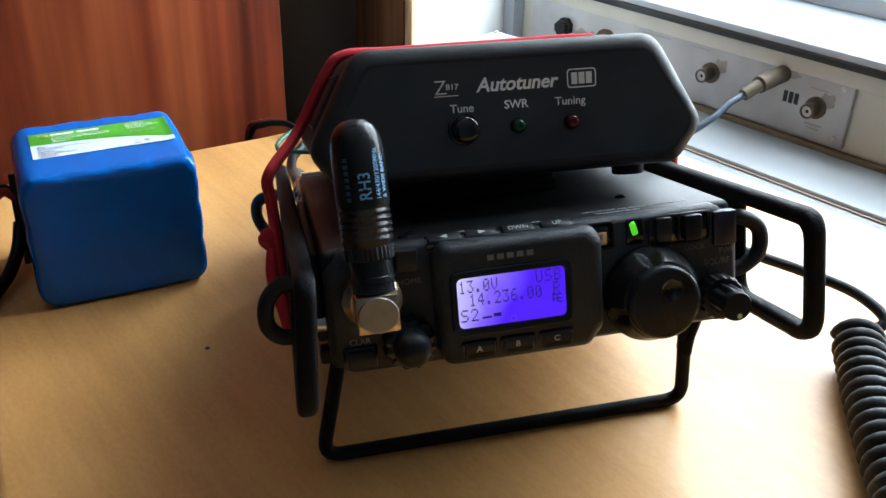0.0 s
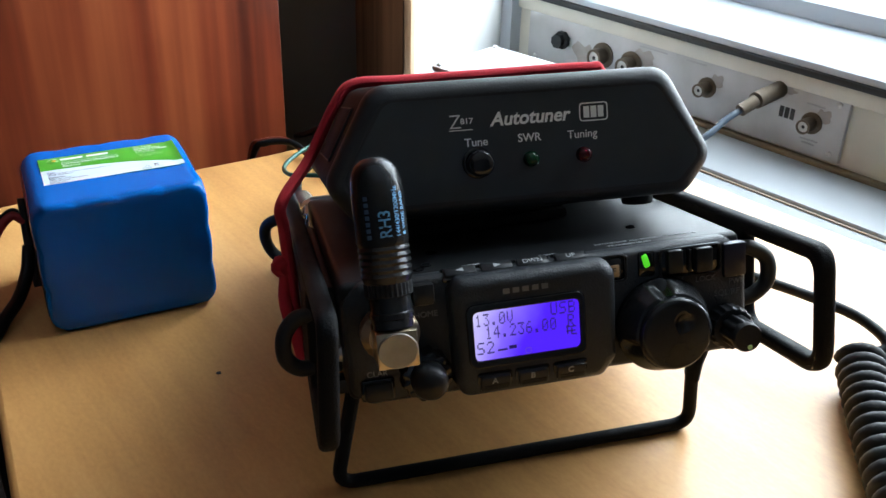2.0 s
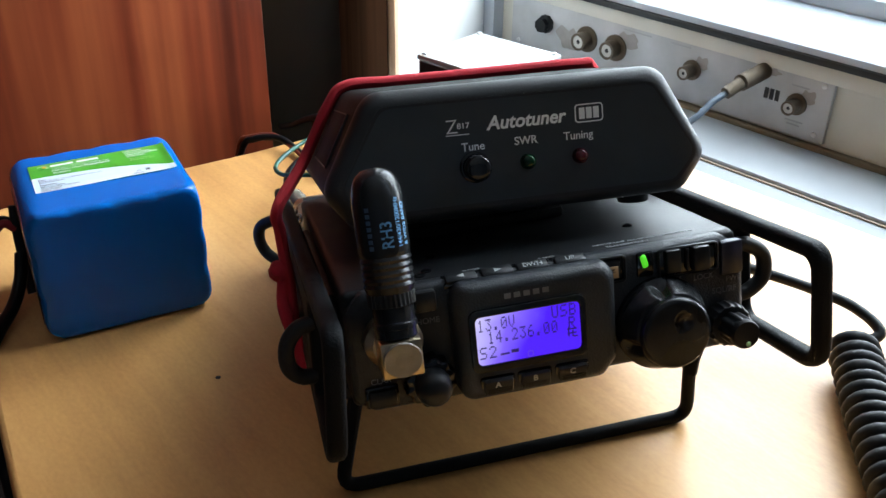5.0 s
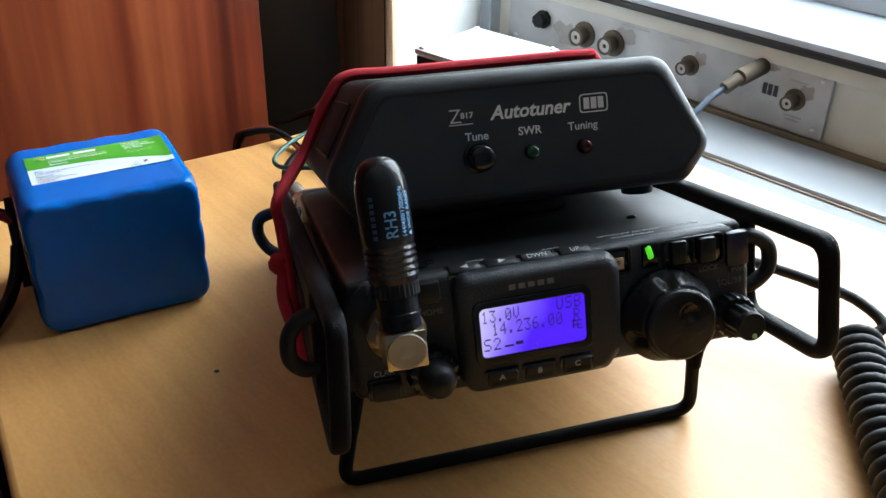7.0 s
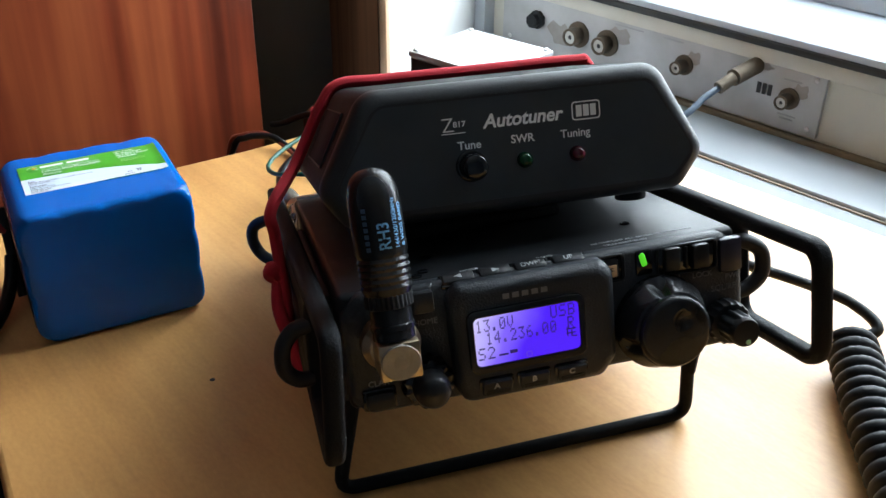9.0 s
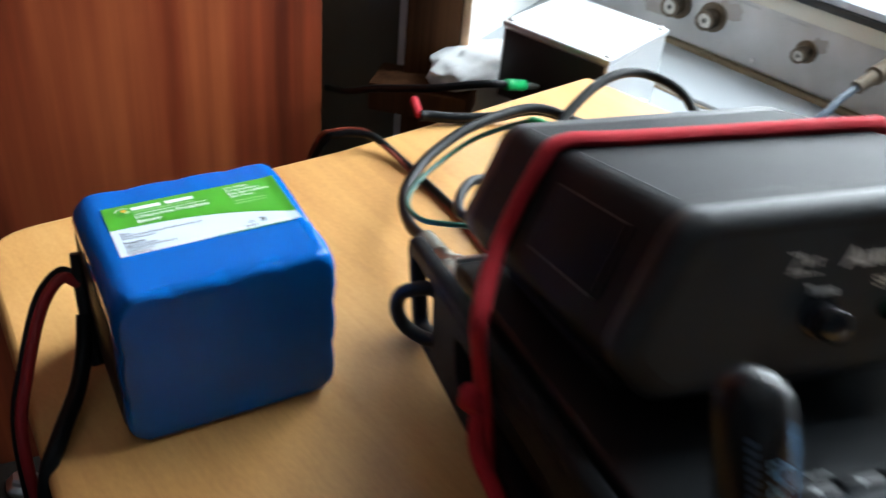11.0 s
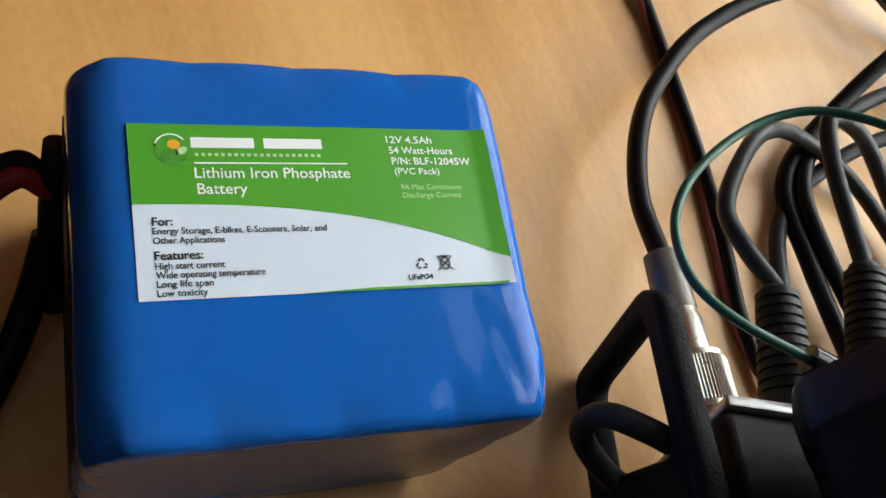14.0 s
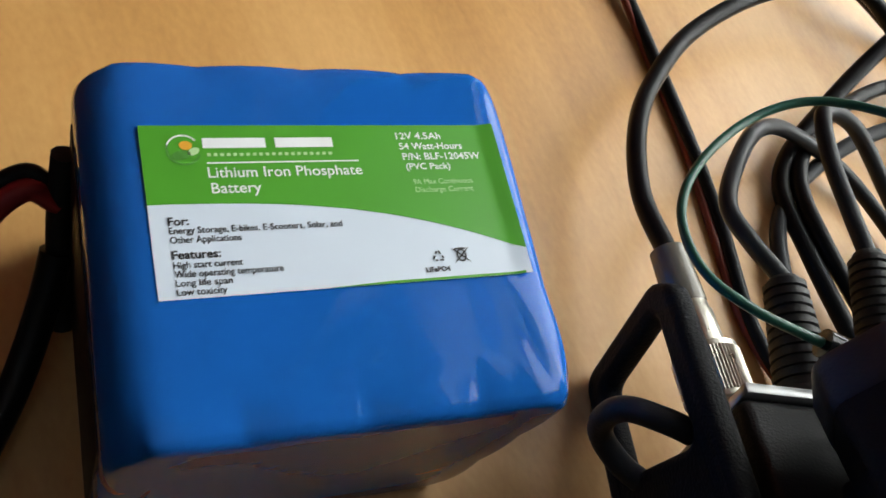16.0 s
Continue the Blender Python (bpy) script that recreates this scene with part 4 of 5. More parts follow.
mast = part("mast", mm(lathe([(6.4, 6), (6.4, 9), (6.9, 9.3), (6.9, 11), (6.4, 11.4), (6.4, 16.5), (7.0, 17.0), (7.0, 19), (6.6, 19.4), (7.6, 22.5)] + [(8.0 - 0.5 * (k % 2), 23.5 + k * 1.1) for k in range(10)] + [(8.0, 35), (8.0, 50), (7.8, 54), (7.2, 57.2), (5.9, 60), (3.7, 62), (0.001, 62.8)], 40)), M_MAST, antenna, "black rubber sleeve", lean)
part("knurl", mm(lathe([(7.0, 16.6), (7.4, 17.0), (7.4, 21.0), (7.0, 21.4)], 60, 30, 0.35)), M_BLACK, mast, "knurled black ring")


def round_text(s, size, mat, angle, z, name="lettering"):
    """Words that run up the mast, bent round it."""
    cu = bpy.data.curves.new("tmp", "FONT")
    cu.body, cu.size, cu.align_x, cu.align_y, cu.offset = s, size, "LEFT", "CENTER", size * 0.012
    me = from_curve(cu)
    for v in me.vertices:
        a = radians(angle) + v.co.y / 0.0079
        v.co = Vector((0.00815 * math.sin(-a), -0.00815 * math.cos(a), z + v.co.x))
    return part(name, me, mat, mast)


round_text("RH3", 0.0050, M_BLUE_INK, -4, 0.0362)
round_text("144/430/1200MHz", 0.0022, M_BLUE_INK, -32, 0.0362)
round_text("& WIDE BAND", 0.0022, M_BLUE_INK, -50, 0.0366)
for k in range(7):
    part("logo", mm(box(-0.7, 0.7, -0.03, 0.03, k * 2.1, k * 2.1 + 1.4)), M_DARK_BLUE_INK, mast, "dark blue maker's mark", Matrix.Rotation(radians(-34), 4, "Z") @ Matrix.Translation((0, -0.00812, 0.0362)))

# ---- tuner ----
TUNER = frame_on((0.0500, 0.0465, 0.1190), -8, 20, 1.8)
tuner = thing("antenna_tuner", TUNER, "charcoal metal tuner box with sloping sides strapped onto the radio", "tuner")
hexa = [(-59, -24.3), (57, -24), (66.6, -11), (50, 19.8), (-51, 19.8), (-68.4, -11.3)]
part("case", mm(prism(rounded(hexa, [6, 6, 6, 8, 8, 6], 5), 4, 122, ((0, 0.6), (0.6, 0.1), (1.2, 0.0)))), M_CASE, tuner)
part("bezel", mm(prism(rounded([(x * 1.006, z * 1.01) for x, z in hexa], [8, 8, 8, 10, 10, 8], 6), -2.4, 9, ((0, 4.9), (0.2, 3.9), (0.7, 2.7), (1.5, 1.6), (2.6, 0.7), (4.0, 0.15), (5.2, 0.0)))), M_BEZEL, tuner, "black moulded bezel")
part("rear_bezel", mm(prism(rounded([(x * 1.006, z * 1.01) for x, z in hexa], [7, 7, 7, 9, 9, 7], 5), 116, 126, ((0, 0.3), (1.0, 0.0), (3.0, 0.0)))), M_BEZEL, tuner)
face = rounded([(-54.5, -19.6), (53, -19.6), (61.2, -10.4), (46, 14.2), (-47, 14.4), (-62.4, -11.2)], [5, 5, 5, 6, 6, 5], 5)
me = sheet([face], 1.0, 0.2)
me.transform(Matrix.Scale(MM, 4))
plate_f = part("faceplate", me, M_FACE, tuner, "charcoal faceplate with white print", at_front(0, -2.0, 0))
cu_rim = sheet([[(x * 1.015, z * 1.05) for x, z in face], [(x * 0.997, z * 0.99) for x, z in face]], 0.3)
cu_rim.transform(Matrix.Scale(MM, 4))
part("groove", cu_rim, M_SEAL, tuner, "thin black joint round the faceplate", at_front(0, -2.40, 0))
SLOPE = Matrix(((0, 0.486, -0.874, -0.0602), (-1, 0, 0, 0), (0, 0.874, 0.486, 0.0048), (0, 0, 0, 1)))
part("side_recess", mm(box(-64, -18, -10, 9, -0.4, 0.12, 0.1)), M_BROWNBOX, tuner, "shallow dark recess", SLOPE)
for r in ((-64.6, -17.4, 9, 9.5, -0.4, 0.3), (-64.6, -17.4, -10.5, -10, -0.4, 0.3), (-64.6, -64.05, -9.98, 8.98, -0.4, 0.3), (-17.95, -17.4, -9.98, 8.98, -0.4, 0.3)):
    part("side_rim", mm(box(*r)), M_BEZEL, tuner, "", SLOPE)
PZ = 0.00056
letters("Z", 0.0066, M_WHITE_INK, plate_f, Matrix.Translation((-0.0243, 0.0062, PZ)), "logo", "white model mark", bold=-0.01)
letters("817", 0.0026, M_WHITE_INK, plate_f, Matrix.Translation((-0.0204, 0.0064, PZ)), "logo", bold=0.015, width=1.1)
part("logo", mm(boxes([(-26.5, -18.5, 3.5, 3.8, 0.5, 0.56)])), M_WHITE_INK, plate_f)
letters("Autotuner", 0.0063, M_WHITE_INK, plate_f, Matrix.Translation((0.0010, 0.0062, PZ)), shear=0.22, bold=0.024, width=1.0)
me = sheet([rounded([(-5, -3.1), (5, -3.1), (5, 3.1), (-5, 3.1)], 1.4), rounded([(-4.6, -2.7), (4.6, -2.7), (4.6, 2.7), (-4.6, 2.7)], 1.1)], 0.06)
me.transform(Matrix.Scale(MM, 4))
logo = part("logo", me, M_WHITE_INK, plate_f, "white maker's mark in a rounded frame", Matrix.Translation((0.0231, 0.0065, PZ)))
for k in range(3):
    part("logo_bar", mm(box(-3.5 + k * 2.5, -1.5 + k * 2.5, -1.9, 1.9, -0.03, 0.03)), M_WHITE_INK, logo)
letters("Tune", 0.0038, M_WHITE_INK, plate_f, Matrix.Translation((-0.0176, -0.0007, PZ)), bold=0.014)
letters("SWR", 0.0038, M_WHITE_INK, plate_f, Matrix.Translation((0.0005, -0.0005, PZ)), bold=0.014)
letters("Tuning", 0.0038, M_WHITE_INK, plate_f, Matrix.Translation((0.0189, -0.0007, PZ)), bold=0.006)
button = part("tune_button", mm(lathe([(5.2, 0), (5.2, 0.9), (4.6, 1.3), (4.3, 1.3), (4.3, 6.0), (4.1, 6.5), (3.6, 7.0), (2.6, 7.4), (1.3, 7.6), (0.001, 7.65)], 36)), M_GLOSS, tuner, "glossy black push button", at_front(-17.6, -2.5, -7.4))
for x, mat, lab in ((0.6, M_LED_G_OFF, "unlit dark green lamp"), (18.9, M_LED_R_OFF, "unlit dark red lamp")):
    part("led", mm(lathe([(2.6, 0), (2.6, 1.2), (2.4, 2.2), (1.7, 3.1), (0.8, 3.5), (0.001, 3.6)], 24)), mat, tuner, lab, at_front(x, -2.5, -7.5))
part("ground_nut", mm(lathe([(3.6, 0), (4.2, 0.6), (4.2, 4.0), (3.4, 4.8), (2.0, 5.0), (2.0, 8.0), (0.001, 8.2)], 24, 6, 0.5)), M_STEEL, tuner, "bright steel ground nut", Matrix.Translation((-0.0400, 0.1262, 0.0040)) @ Matrix.Rotation(radians(-90), 4, "X"))
for x in (-46, 44):
    for y in (14, 108):
        part("foot", mm(lathe([(5.2, -3.6), (5.6, -3.0), (5.6, 0), (0.001, 0.1)], 20)), M_RUBBER, tuner, "black rubber foot", Matrix.Translation((x * MM, y * MM, -0.0245)))
for r in ((-46.5, 44.2, 13.0, 13.35, 19.75, 19.88), (-46.9, -46.5, 13, 116, 19.75, 19.88), (44.2, 44.6, 13, 116, 19.75, 19.88)):
    part("cover_line", mm(box(*r)), M_INK, tuner, "thin seam of the cover")

pad = thing("foam_pad", RADIO, "black foam pad between radio and tuner", "pad")
part("lower_sheet", box(-0.044, 0.034, 0.056, 0.140, 0.0206, 0.0248, 0.0015), M_FOAM, pad)
part("upper_sheet", box(-0.043, 0.033, 0.057, 0.139, 0.0249, 0.0290, 0.0015), M_FOAM, pad)

# ---- red elastic strap ----
tl = lambda x, y, z: TUNER @ (Vector((x, y, z)) * MM)
rl = lambda x, y, z: RADIO @ (Vector((x, y, z)) * MM)
strap = thing("elastic_strap", Matrix.Identity(4), "knotted red elastic strap round tuner and radio", "strap")
ring = [tl(46, 70, 21.7), tl(10, 74, 21.7), tl(-30, 78, 21.7), tl(-49, 80, 21.5), tl(-57, 80, 14), tl(-69.5, 78, -7), rl(-70.5, 84, 34), rl(-71, 84, 24), rl(-70.5, 82, 6), rl(-70, 80, -14), rl(-62, 80, -21.5), rl(-20, 80, -22), rl(40, 80, -22), rl(82, 80, -21.5), rl(89.5, 80, -12), rl(89.5, 80, 18), rl(88, 80, 26), tl(70, 70, -16), tl(69, 70, -8), tl(53, 70, 18.6)]
part("band", tube(ring, 0.0037, 8, 12, True, 0.62, across=rl(0, 100, 0) - rl(0, 0, 0)), M_RED, strap)
bm = bmesh.new()
bmesh.ops.create_icosphere(bm, subdivisions=3, radius=0.0048)
for v in bm.verts:
    v.co *= 1 + noise.noise(v.co * 300) * 0.35
part("knot", bm, M_RED, strap, "tied knot", Matrix.Translation(rl(-72.5, 83, 9)))
part("tail", tube([rl(-72, 82, 8), rl(-74, 78, -4), rl(-71, 66, -16), rl(-70, 58, -24)], 0.0026, 8, 10), M_RED, strap)

# ---- battery ----
BAT = Matrix.Translation((-0.0876, 0.1898, 0)) @ Matrix.Rotation(radians(7), 4, "Z")
BW, BD, BH = 0.0365, 0.0325, 0.0620


def resampled(points, step):
    out = []
    for a, b in zip(points, points[1:] + points[:1]):
        n = max(1, round(math.dist(a, b) / step))
        out += [(a[0] + (b[0] - a[0]) * k / n, a[1] + (b[1] - a[1]) * k / n) for k in range(n)]
    return out


def scallop(s, pitch, y):
    """Dip between two cells, deepest towards the ends of the pack."""
    e = min(1.0, max(0.0, (abs(y) - 0.0215) / 0.0110))
    return 0.0013 * (1 - abs(math.cos(math.pi * s / pitch)) ** 0.7) * e * e


def battery_top(x, y):
    """Height of the wrapped top, with its rounded long edges."""
    r = 0.0062 if x > 0 else 0.0088
    z = BH
    if abs(x) > BW - r:
        d = min(r, abs(x) - (BW - r))
        z = BH - r + math.sqrt(max(0, r * r - d * d))
    return z - scallop(x + 0.00912, 0.01825, y)


def battery_body():
    prof = resampled(rounded([(-BW, 0.0006), (BW, 0.0006), (BW, BH), (-BW, BH)], [0.0085, 0.0075, 0.0062, 0.0088], 9), 0.0011)
    bm = bmesh.new()
    ys = [(-BD, 0.0021), (-BD + 0.0003, 0.0012), (-BD + 0.0009, 0.0005), (-BD + 0.0022, 0.0001)] + [(-BD + 0.003 + (2 * BD - 0.0067) * k / 44, 0.0) for k in range(1, 44)] + [(BD - 0.0036, 0.0001), (BD - 0.0025, 0.0006), (BD - 0.0019, 0.0014), (BD - 0.0016, 0.0024)]
    rings = []
    for y, sh in ys:
        ring = []
        for x, z in prof:
            zc = BH / 2
            px, pz = x * (1 - sh / BW), zc + (z - zc) * (1 - sh / zc)
            if z > BH - 0.012:
                pz -= scallop(x + 0.00912, 0.01825, y) * min(1, (z - (BH - 0.012)) / 0.006)
            if abs(x) > BW - 0.004:
                px -= math.copysign(scallop(z - BH / 2, 0.0195, y), x)
            w = noise.noise(Vector((px, y, pz)) * 40) * 0.00022 + noise.noise(Vector((px, y, pz)) * 130) * 0.00003
            if x > 0.020 and z > BH - 0.012 and y < -0.008:   # puckers where the wrap turns over the long edge
                w += noise.noise(Vector((px * 260 + y * 60, y * 26, pz * 200))) * 0.00045 * min(1, (x - 0.020) / 0.008) * min(1, (-0.008 - y) / 0.008)
            ring.append(bm.verts.new((px + (w if abs(x) > BW - 0.004 else 0), y, max(0.0002, pz + (w if z > BH - 0.004 else 0)))))
        rings.append(ring)
    n = len(prof)
    for a, b in zip(rings, rings[1:]):
        for i in range(n):
            bm.faces.new((a[i], a[(i + 1) % n], b[(i + 1) % n], b[i]))
    for ring, flip in ((rings[0], False), (rings[-1], True)):
        inner = [bm.verts.new((v.co.x * 0.86, v.co.y + (0.0005 if not flip else -0.0005), BH / 2 + (v.co.z - BH / 2) * 0.84)) for v in ring]
        for i in range(n):
            bm.faces.new((ring[i], ring[(i + 1) % n], inner[(i + 1) % n], inner[i]))
        bm.faces.new(inner)
    bmesh.ops.recalc_face_normals(bm, faces=bm.faces)
    return bm


battery = thing("battery_pack", BAT, "blue shrink-wrapped battery pack with a green and white label", "battery")
part("wrap", battery_body(), M_BLUE, battery)
part("end_cap", mm(box(-36.7, -36.0, -28, 26, 8, 50, 0.3, 2)), M_BLACK, battery, "black end insulation")

# the label follows the wrap; its own axes run from its upper left corner, x right, y down, in millimetres
LX, LY, LA, LW, LH = -28.1, 17.8, 0.5, 61.0, 28.7


def on_label(x, y, lift):
    c, s = math.cos(radians(LA)), math.sin(radians(LA))
    x *= 0.978
    px, py = (LX + x * c + y * s) * MM, (LY - y * c + x * s) * MM
    z = battery_top(px, py)
    slope = (battery_top(px + 0.0003, py) - battery_top(px - 0.0003, py)) / 0.0006
    nrm = Vector((-slope, 0, 1)).normalized()
    peel = 0.0007 * max(0.0, (x / 0.978 - 57.5) / 3.5) ** 2   # the edge stands off a little
    return Vector((px, py, z)) + nrm * (0.00028 + lift + peel)


def label_patch(top, bottom, lift, x0=0.0, x1=LW):
    bm = bmesh.new()
    cols, rows = 60, 14
    grid = [[bm.verts.new(on_label(x0 + (x1 - x0) * i / cols, top(x0 + (x1 - x0) * i / cols) + (bottom(x0 + (x1 - x0) * i / cols) - top(x0 + (x1 - x0) * i / cols)) * j / rows, lift)) for j in range(rows + 1)] for i in range(cols + 1)]
    for i in range(cols):
        for j in range(rows):
            bm.faces.new((grid[i][j], grid[i][j + 1], grid[i + 1][j + 1], grid[i + 1][j]))
    bmesh.ops.recalc_face_normals(bm, faces=bm.faces)
    return bm


def sweep(x):
    return 13.6 + 10.6 * (x / LW) ** 2.6


sticker = part("label", label_patch(lambda x: 0, lambda x: LH, 0.0), M_LABEL_W, battery, "white and green printed paper label")
part("green_field", label_patch(lambda x: 0.0, sweep, 0.00006), M_LABEL_G, sticker, "green upper part of the print")
part("green_line", label_patch(lambda x: LH - 0.45 * min(1, max(0.02, (x - 24) / 12)), lambda x: LH, 0.00006, 24, LW - 1), M_LABEL_G, sticker)


def lay(me, lift=0.0001):
    for v in me.vertices:
        v.co = on_label(v.co.x, v.co.y, lift + v.co.z * 0.0)
    return me


def print_on(text, x0, x1, y, size, mat, bold=0.0):
    cu = bpy.data.curves.new("tmp", "FONT")
    cu.body, cu.size, cu.align_y, cu.offset, cu.resolution_u = text, size, "CENTER", bold * size, 3
    me = from_curve(cu)
    lo, hi = min(v.co.x for v in me.vertices), max(v.co.x for v in me.vertices)
    for v in me.vertices:
        x = x0 + (v.co.x - lo) / (hi - lo) * (x1 - x0)
        v.co = Vector((x * (0.945 + 0.055 * x / 61), y - v.co.y, 0))
    me.flip_normals()
    return part("print", lay(me), mat, sticker)


def bar_on(x0, x1, y0, y1, mat, name="print", label=""):
    x0, x1 = x0 * (0.945 + 0.055 * x0 / 61), x1 * (0.945 + 0.055 * x1 / 61)
    bm = bmesh.new()
    n = max(1, round((x1 - x0) / 2))
    lo = [bm.verts.new((x0 + (x1 - x0) * k / n, y0, 0)) for k in range(n + 1)]
    hi = [bm.verts.new((x0 + (x1 - x0) * k / n, y1, 0)) for k in range(n + 1)]
    for k in range(n):
        bm.faces.new((lo[k], hi[k], hi[k + 1], lo[k + 1]))
    me = mesh_of(bm, name, False)
    return part(name, lay(me), mat, sticker, label)


def disc_on(cx, cy, rx, ry, mat, lift, turn=0.0, hole=0.0, name="logo", a0=0.0, a1=360.0):
    bm = bmesh.new()
    n = 28
    ring = []
    for k in range(n + 1):
        a = radians(a0 + (a1 - a0) * k / n)
        x, y = rx * math.cos(a), ry * math.sin(a)
        c, s = math.cos(radians(turn)), math.sin(radians(turn))
        ring.append((cx + x * c - y * s, cy + x * s + y * c, cx + hole * (x * c - y * s), cy + hole * (x * s + y * c)))
    outer = [bm.verts.new((p[0], p[1], 0)) for p in ring]
    inner = [bm.verts.new((p[2], p[3], 0)) for p in ring]
    for k in range(n):
        bm.faces.new((outer[k], inner[k], inner[k + 1], outer[k + 1]))
    bmesh.ops.remove_doubles(bm, verts=bm.verts, dist=1e-6)
    return part(name, lay(mesh_of(bm, name, False), lift), mat, sticker)


for x0, x1 in ((9.9, 20.2), (21.8, 31.6)):
    bar_on(x0, x1, 2.3, 4.1, M_WHITE_INK, "logo", "white maker's name, blocked out")
for k in range(20):
    bar_on(10.4 + k * 1.06, 11.0 + k * 1.06, 5.0, 5.55, M_LEAF, "logo")
bar_on(10.2, 35.5, 6.6, 6.85, M_WHITE_INK)
for row in (("Lithium Iron Phosphate", 10.1, 35.7, 8.5, 2.6, 0.008), ("Battery", 10.3, 18.3, 11.2, 2.6, 0.008), ("12V 4.5Ah", 43.0, 51.2, 2.2, 1.85, 0.015), ("54 Watt-Hours", 43.2, 54.7, 4.2, 1.85, 0.015), ("P/N: BLF-12045W", 43.4, 57.6, 6.2, 1.85, 0.015), ("(PVC Pack)", 43.6, 51.6, 8.1, 1.7, 0.01)):
    print_on(*row[:5], M_WHITE_INK, row[5])
for row in (("9A Max Continuous", 44.2, 55.0, 11.0, 1.45), ("Discharge Current", 44.3, 54.8, 12.5, 1.45)):
    print_on(*row, M_LEAF)
for row in (("For:", 2.8, 6.0, 16.5, 1.9, 0.022), ("Energy Storage, E-bikes, E-Scooters, Solar, and", 2.8, 30.4, 18.0, 1.5, 0.012), ("Other Applications", 2.8, 13.8, 19.5, 1.5, 0.012), ("Features:", 2.8, 10.2, 21.9, 1.9, 0.022), ("High start current", 2.8, 13.4, 23.5, 1.5, 0.012), ("Wide operating temperature", 2.8, 19.6, 24.9, 1.5, 0.012), ("Long life span", 2.8, 11.4, 26.3, 1.5, 0.012), ("Low toxicity", 2.8, 10.4, 27.7, 1.5, 0.012), ("LiFePO4", 42.8, 47.0, 26.9, 1.2, 0.03)):
    print_on(*row[:5], M_INK, row[5])
disc_on(6.4, 4.4, 2.7, 2.7, M_DARK_GREEN, 0.00012, 0, 0.86, "logo", 20, 200)
disc_on(6.4, 4.4, 2.7, 2.7, M_WHITE_INK, 0.00012, 0, 0.90, "logo", 190, 320)
disc_on(6.8, 3.6, 1.0, 0.8, M_ORANGE, 0.00014)
disc_on(6.0, 5.3, 1.5, 0.8, M_DARK_GREEN, 0.00016, -12)
disc_on(7.9, 4.7, 1.0, 0.6, M_LEAF, 0.00016, -30)
for a in (90, 210, 330):   # the three arrows
    for p, q in ((-0.9, -0.1), (0.15, 0.8)):
        c, n = Vector((math.cos(radians(a)), math.sin(radians(a)))), Vector((-math.sin(radians(a)), math.cos(radians(a))))
        mid = c * 0.62 + n * (p + q) / 2
        disc_on(44.8 + mid.x, 24.7 + mid.y, (q - p) / 2, 0.16, M_INK, 0.00012, a + 90, 0.0, "symbol")
disc_on(49.0, 24.7, 0.9, 1.15, M_INK, 0.00012, 0, 0.72, "symbol")
disc_on(49.0, 23.5, 1.1, 0.18, M_INK, 0.00012, 0, 0.0, "symbol")
for t in (42, -42):
    disc_on(49.0, 24.7, 2.0, 0.14, M_INK, 0.00016, t, 0.0, "symbol")

# leads taped to the pack's side
leads = thing("battery_leads", Matrix.Identity(4), "red and black battery leads in black tape", "cable")
bl = lambda x, y, z: BAT @ (Vector((x, y, z)) * MM)
part("tape", tube([bl(-37.5, 25, 42), bl(-38.2, 22, 34), bl(-38.6, 18, 22), bl(-38.4, 12, 8), bl(-38.2, 9, 3.4)], 0.0023, 8, 10), M_RUBBER, leads, "black insulating tape")
part("red_wire", tube([bl(-38.5, 21, 32), bl(-44, 22, 35), bl(-52, 17, 28.5), bl(-61, 2, 15.5), bl(-67.5, -10, -2), bl(-68, -20, -40), bl(-67, -26, -90)], 0.0021, 10, 10), M_LEAD_RED, leads, "red wire")
part("black_wire", tube([bl(-38.5, 22, 34), bl(-44, 25, 36), bl(-53, 21, 29), bl(-62, 6, 16), bl(-69, -6, -2), bl(-70.5, -17, -40), bl(-70, -22, -90)], 0.0016, 10, 10), M_CABLE, leads, "black wire")
part("sleeve", tube([bl(-39, 17, 21), bl(-42, 9, 12), bl(-47.5, -4, 6.5), bl(-56, -20, 4), bl(-63.5, -31, -4), bl(-66.5, -39, -30), bl(-67, -44, -90)], 0.0030, 10, 12), M_CABLE, leads, "black sleeved cable")

# ---- cables on the table ----


def cable(name, points, radius, mat, label, category="cable", sides=10):
    return solid(name, tube(points, radius, 12, sides), mat, label, category)


coax = thing("coax_cable", Matrix.Identity(4), "thick black coax cable looping from the radio's rear socket", "cable")
part("sheath", tube([(0.0028, 0.2080, 0.0252), (0.0030, 0.2270, 0.0200), (0.0070, 0.2470, 0.0190), (0.0165, 0.2640, 0.0180), (0.0345, 0.2840, 0.0180), (0.0640, 0.3020, 0.0200), (0.1037, 0.3160, 0.0180), (0.1250, 0.3040, 0.0120), (0.1280, 0.2700, 0.0060), (0.1150, 0.2300, 0.0060), (0.1080, 0.1950, 0.0050)], 0.0026, 12, 14), M_CABLE, coax)
rear = RADIO @ Vector((-0.0520, 0.1618, 0.0070))
tip = Vector((0.0026, 0.2065, 0.0258))
ax = (tip - rear)
turn = ax.to_track_quat("Z", "Y").to_matrix().to_4x4()
plug = part("plug", mm(lathe([(6.4, 0), (6.4, 3), (7.2, 3.3), (7.2, 16), (6.4, 16.4), (5.2, 17), (5.0, 25), (4.6, 25.5), (4.4, 31), (0.001, 31.2)], 40)), M_NICKEL, coax, "bright coax plug", Matrix.Translation(rear) @ turn)
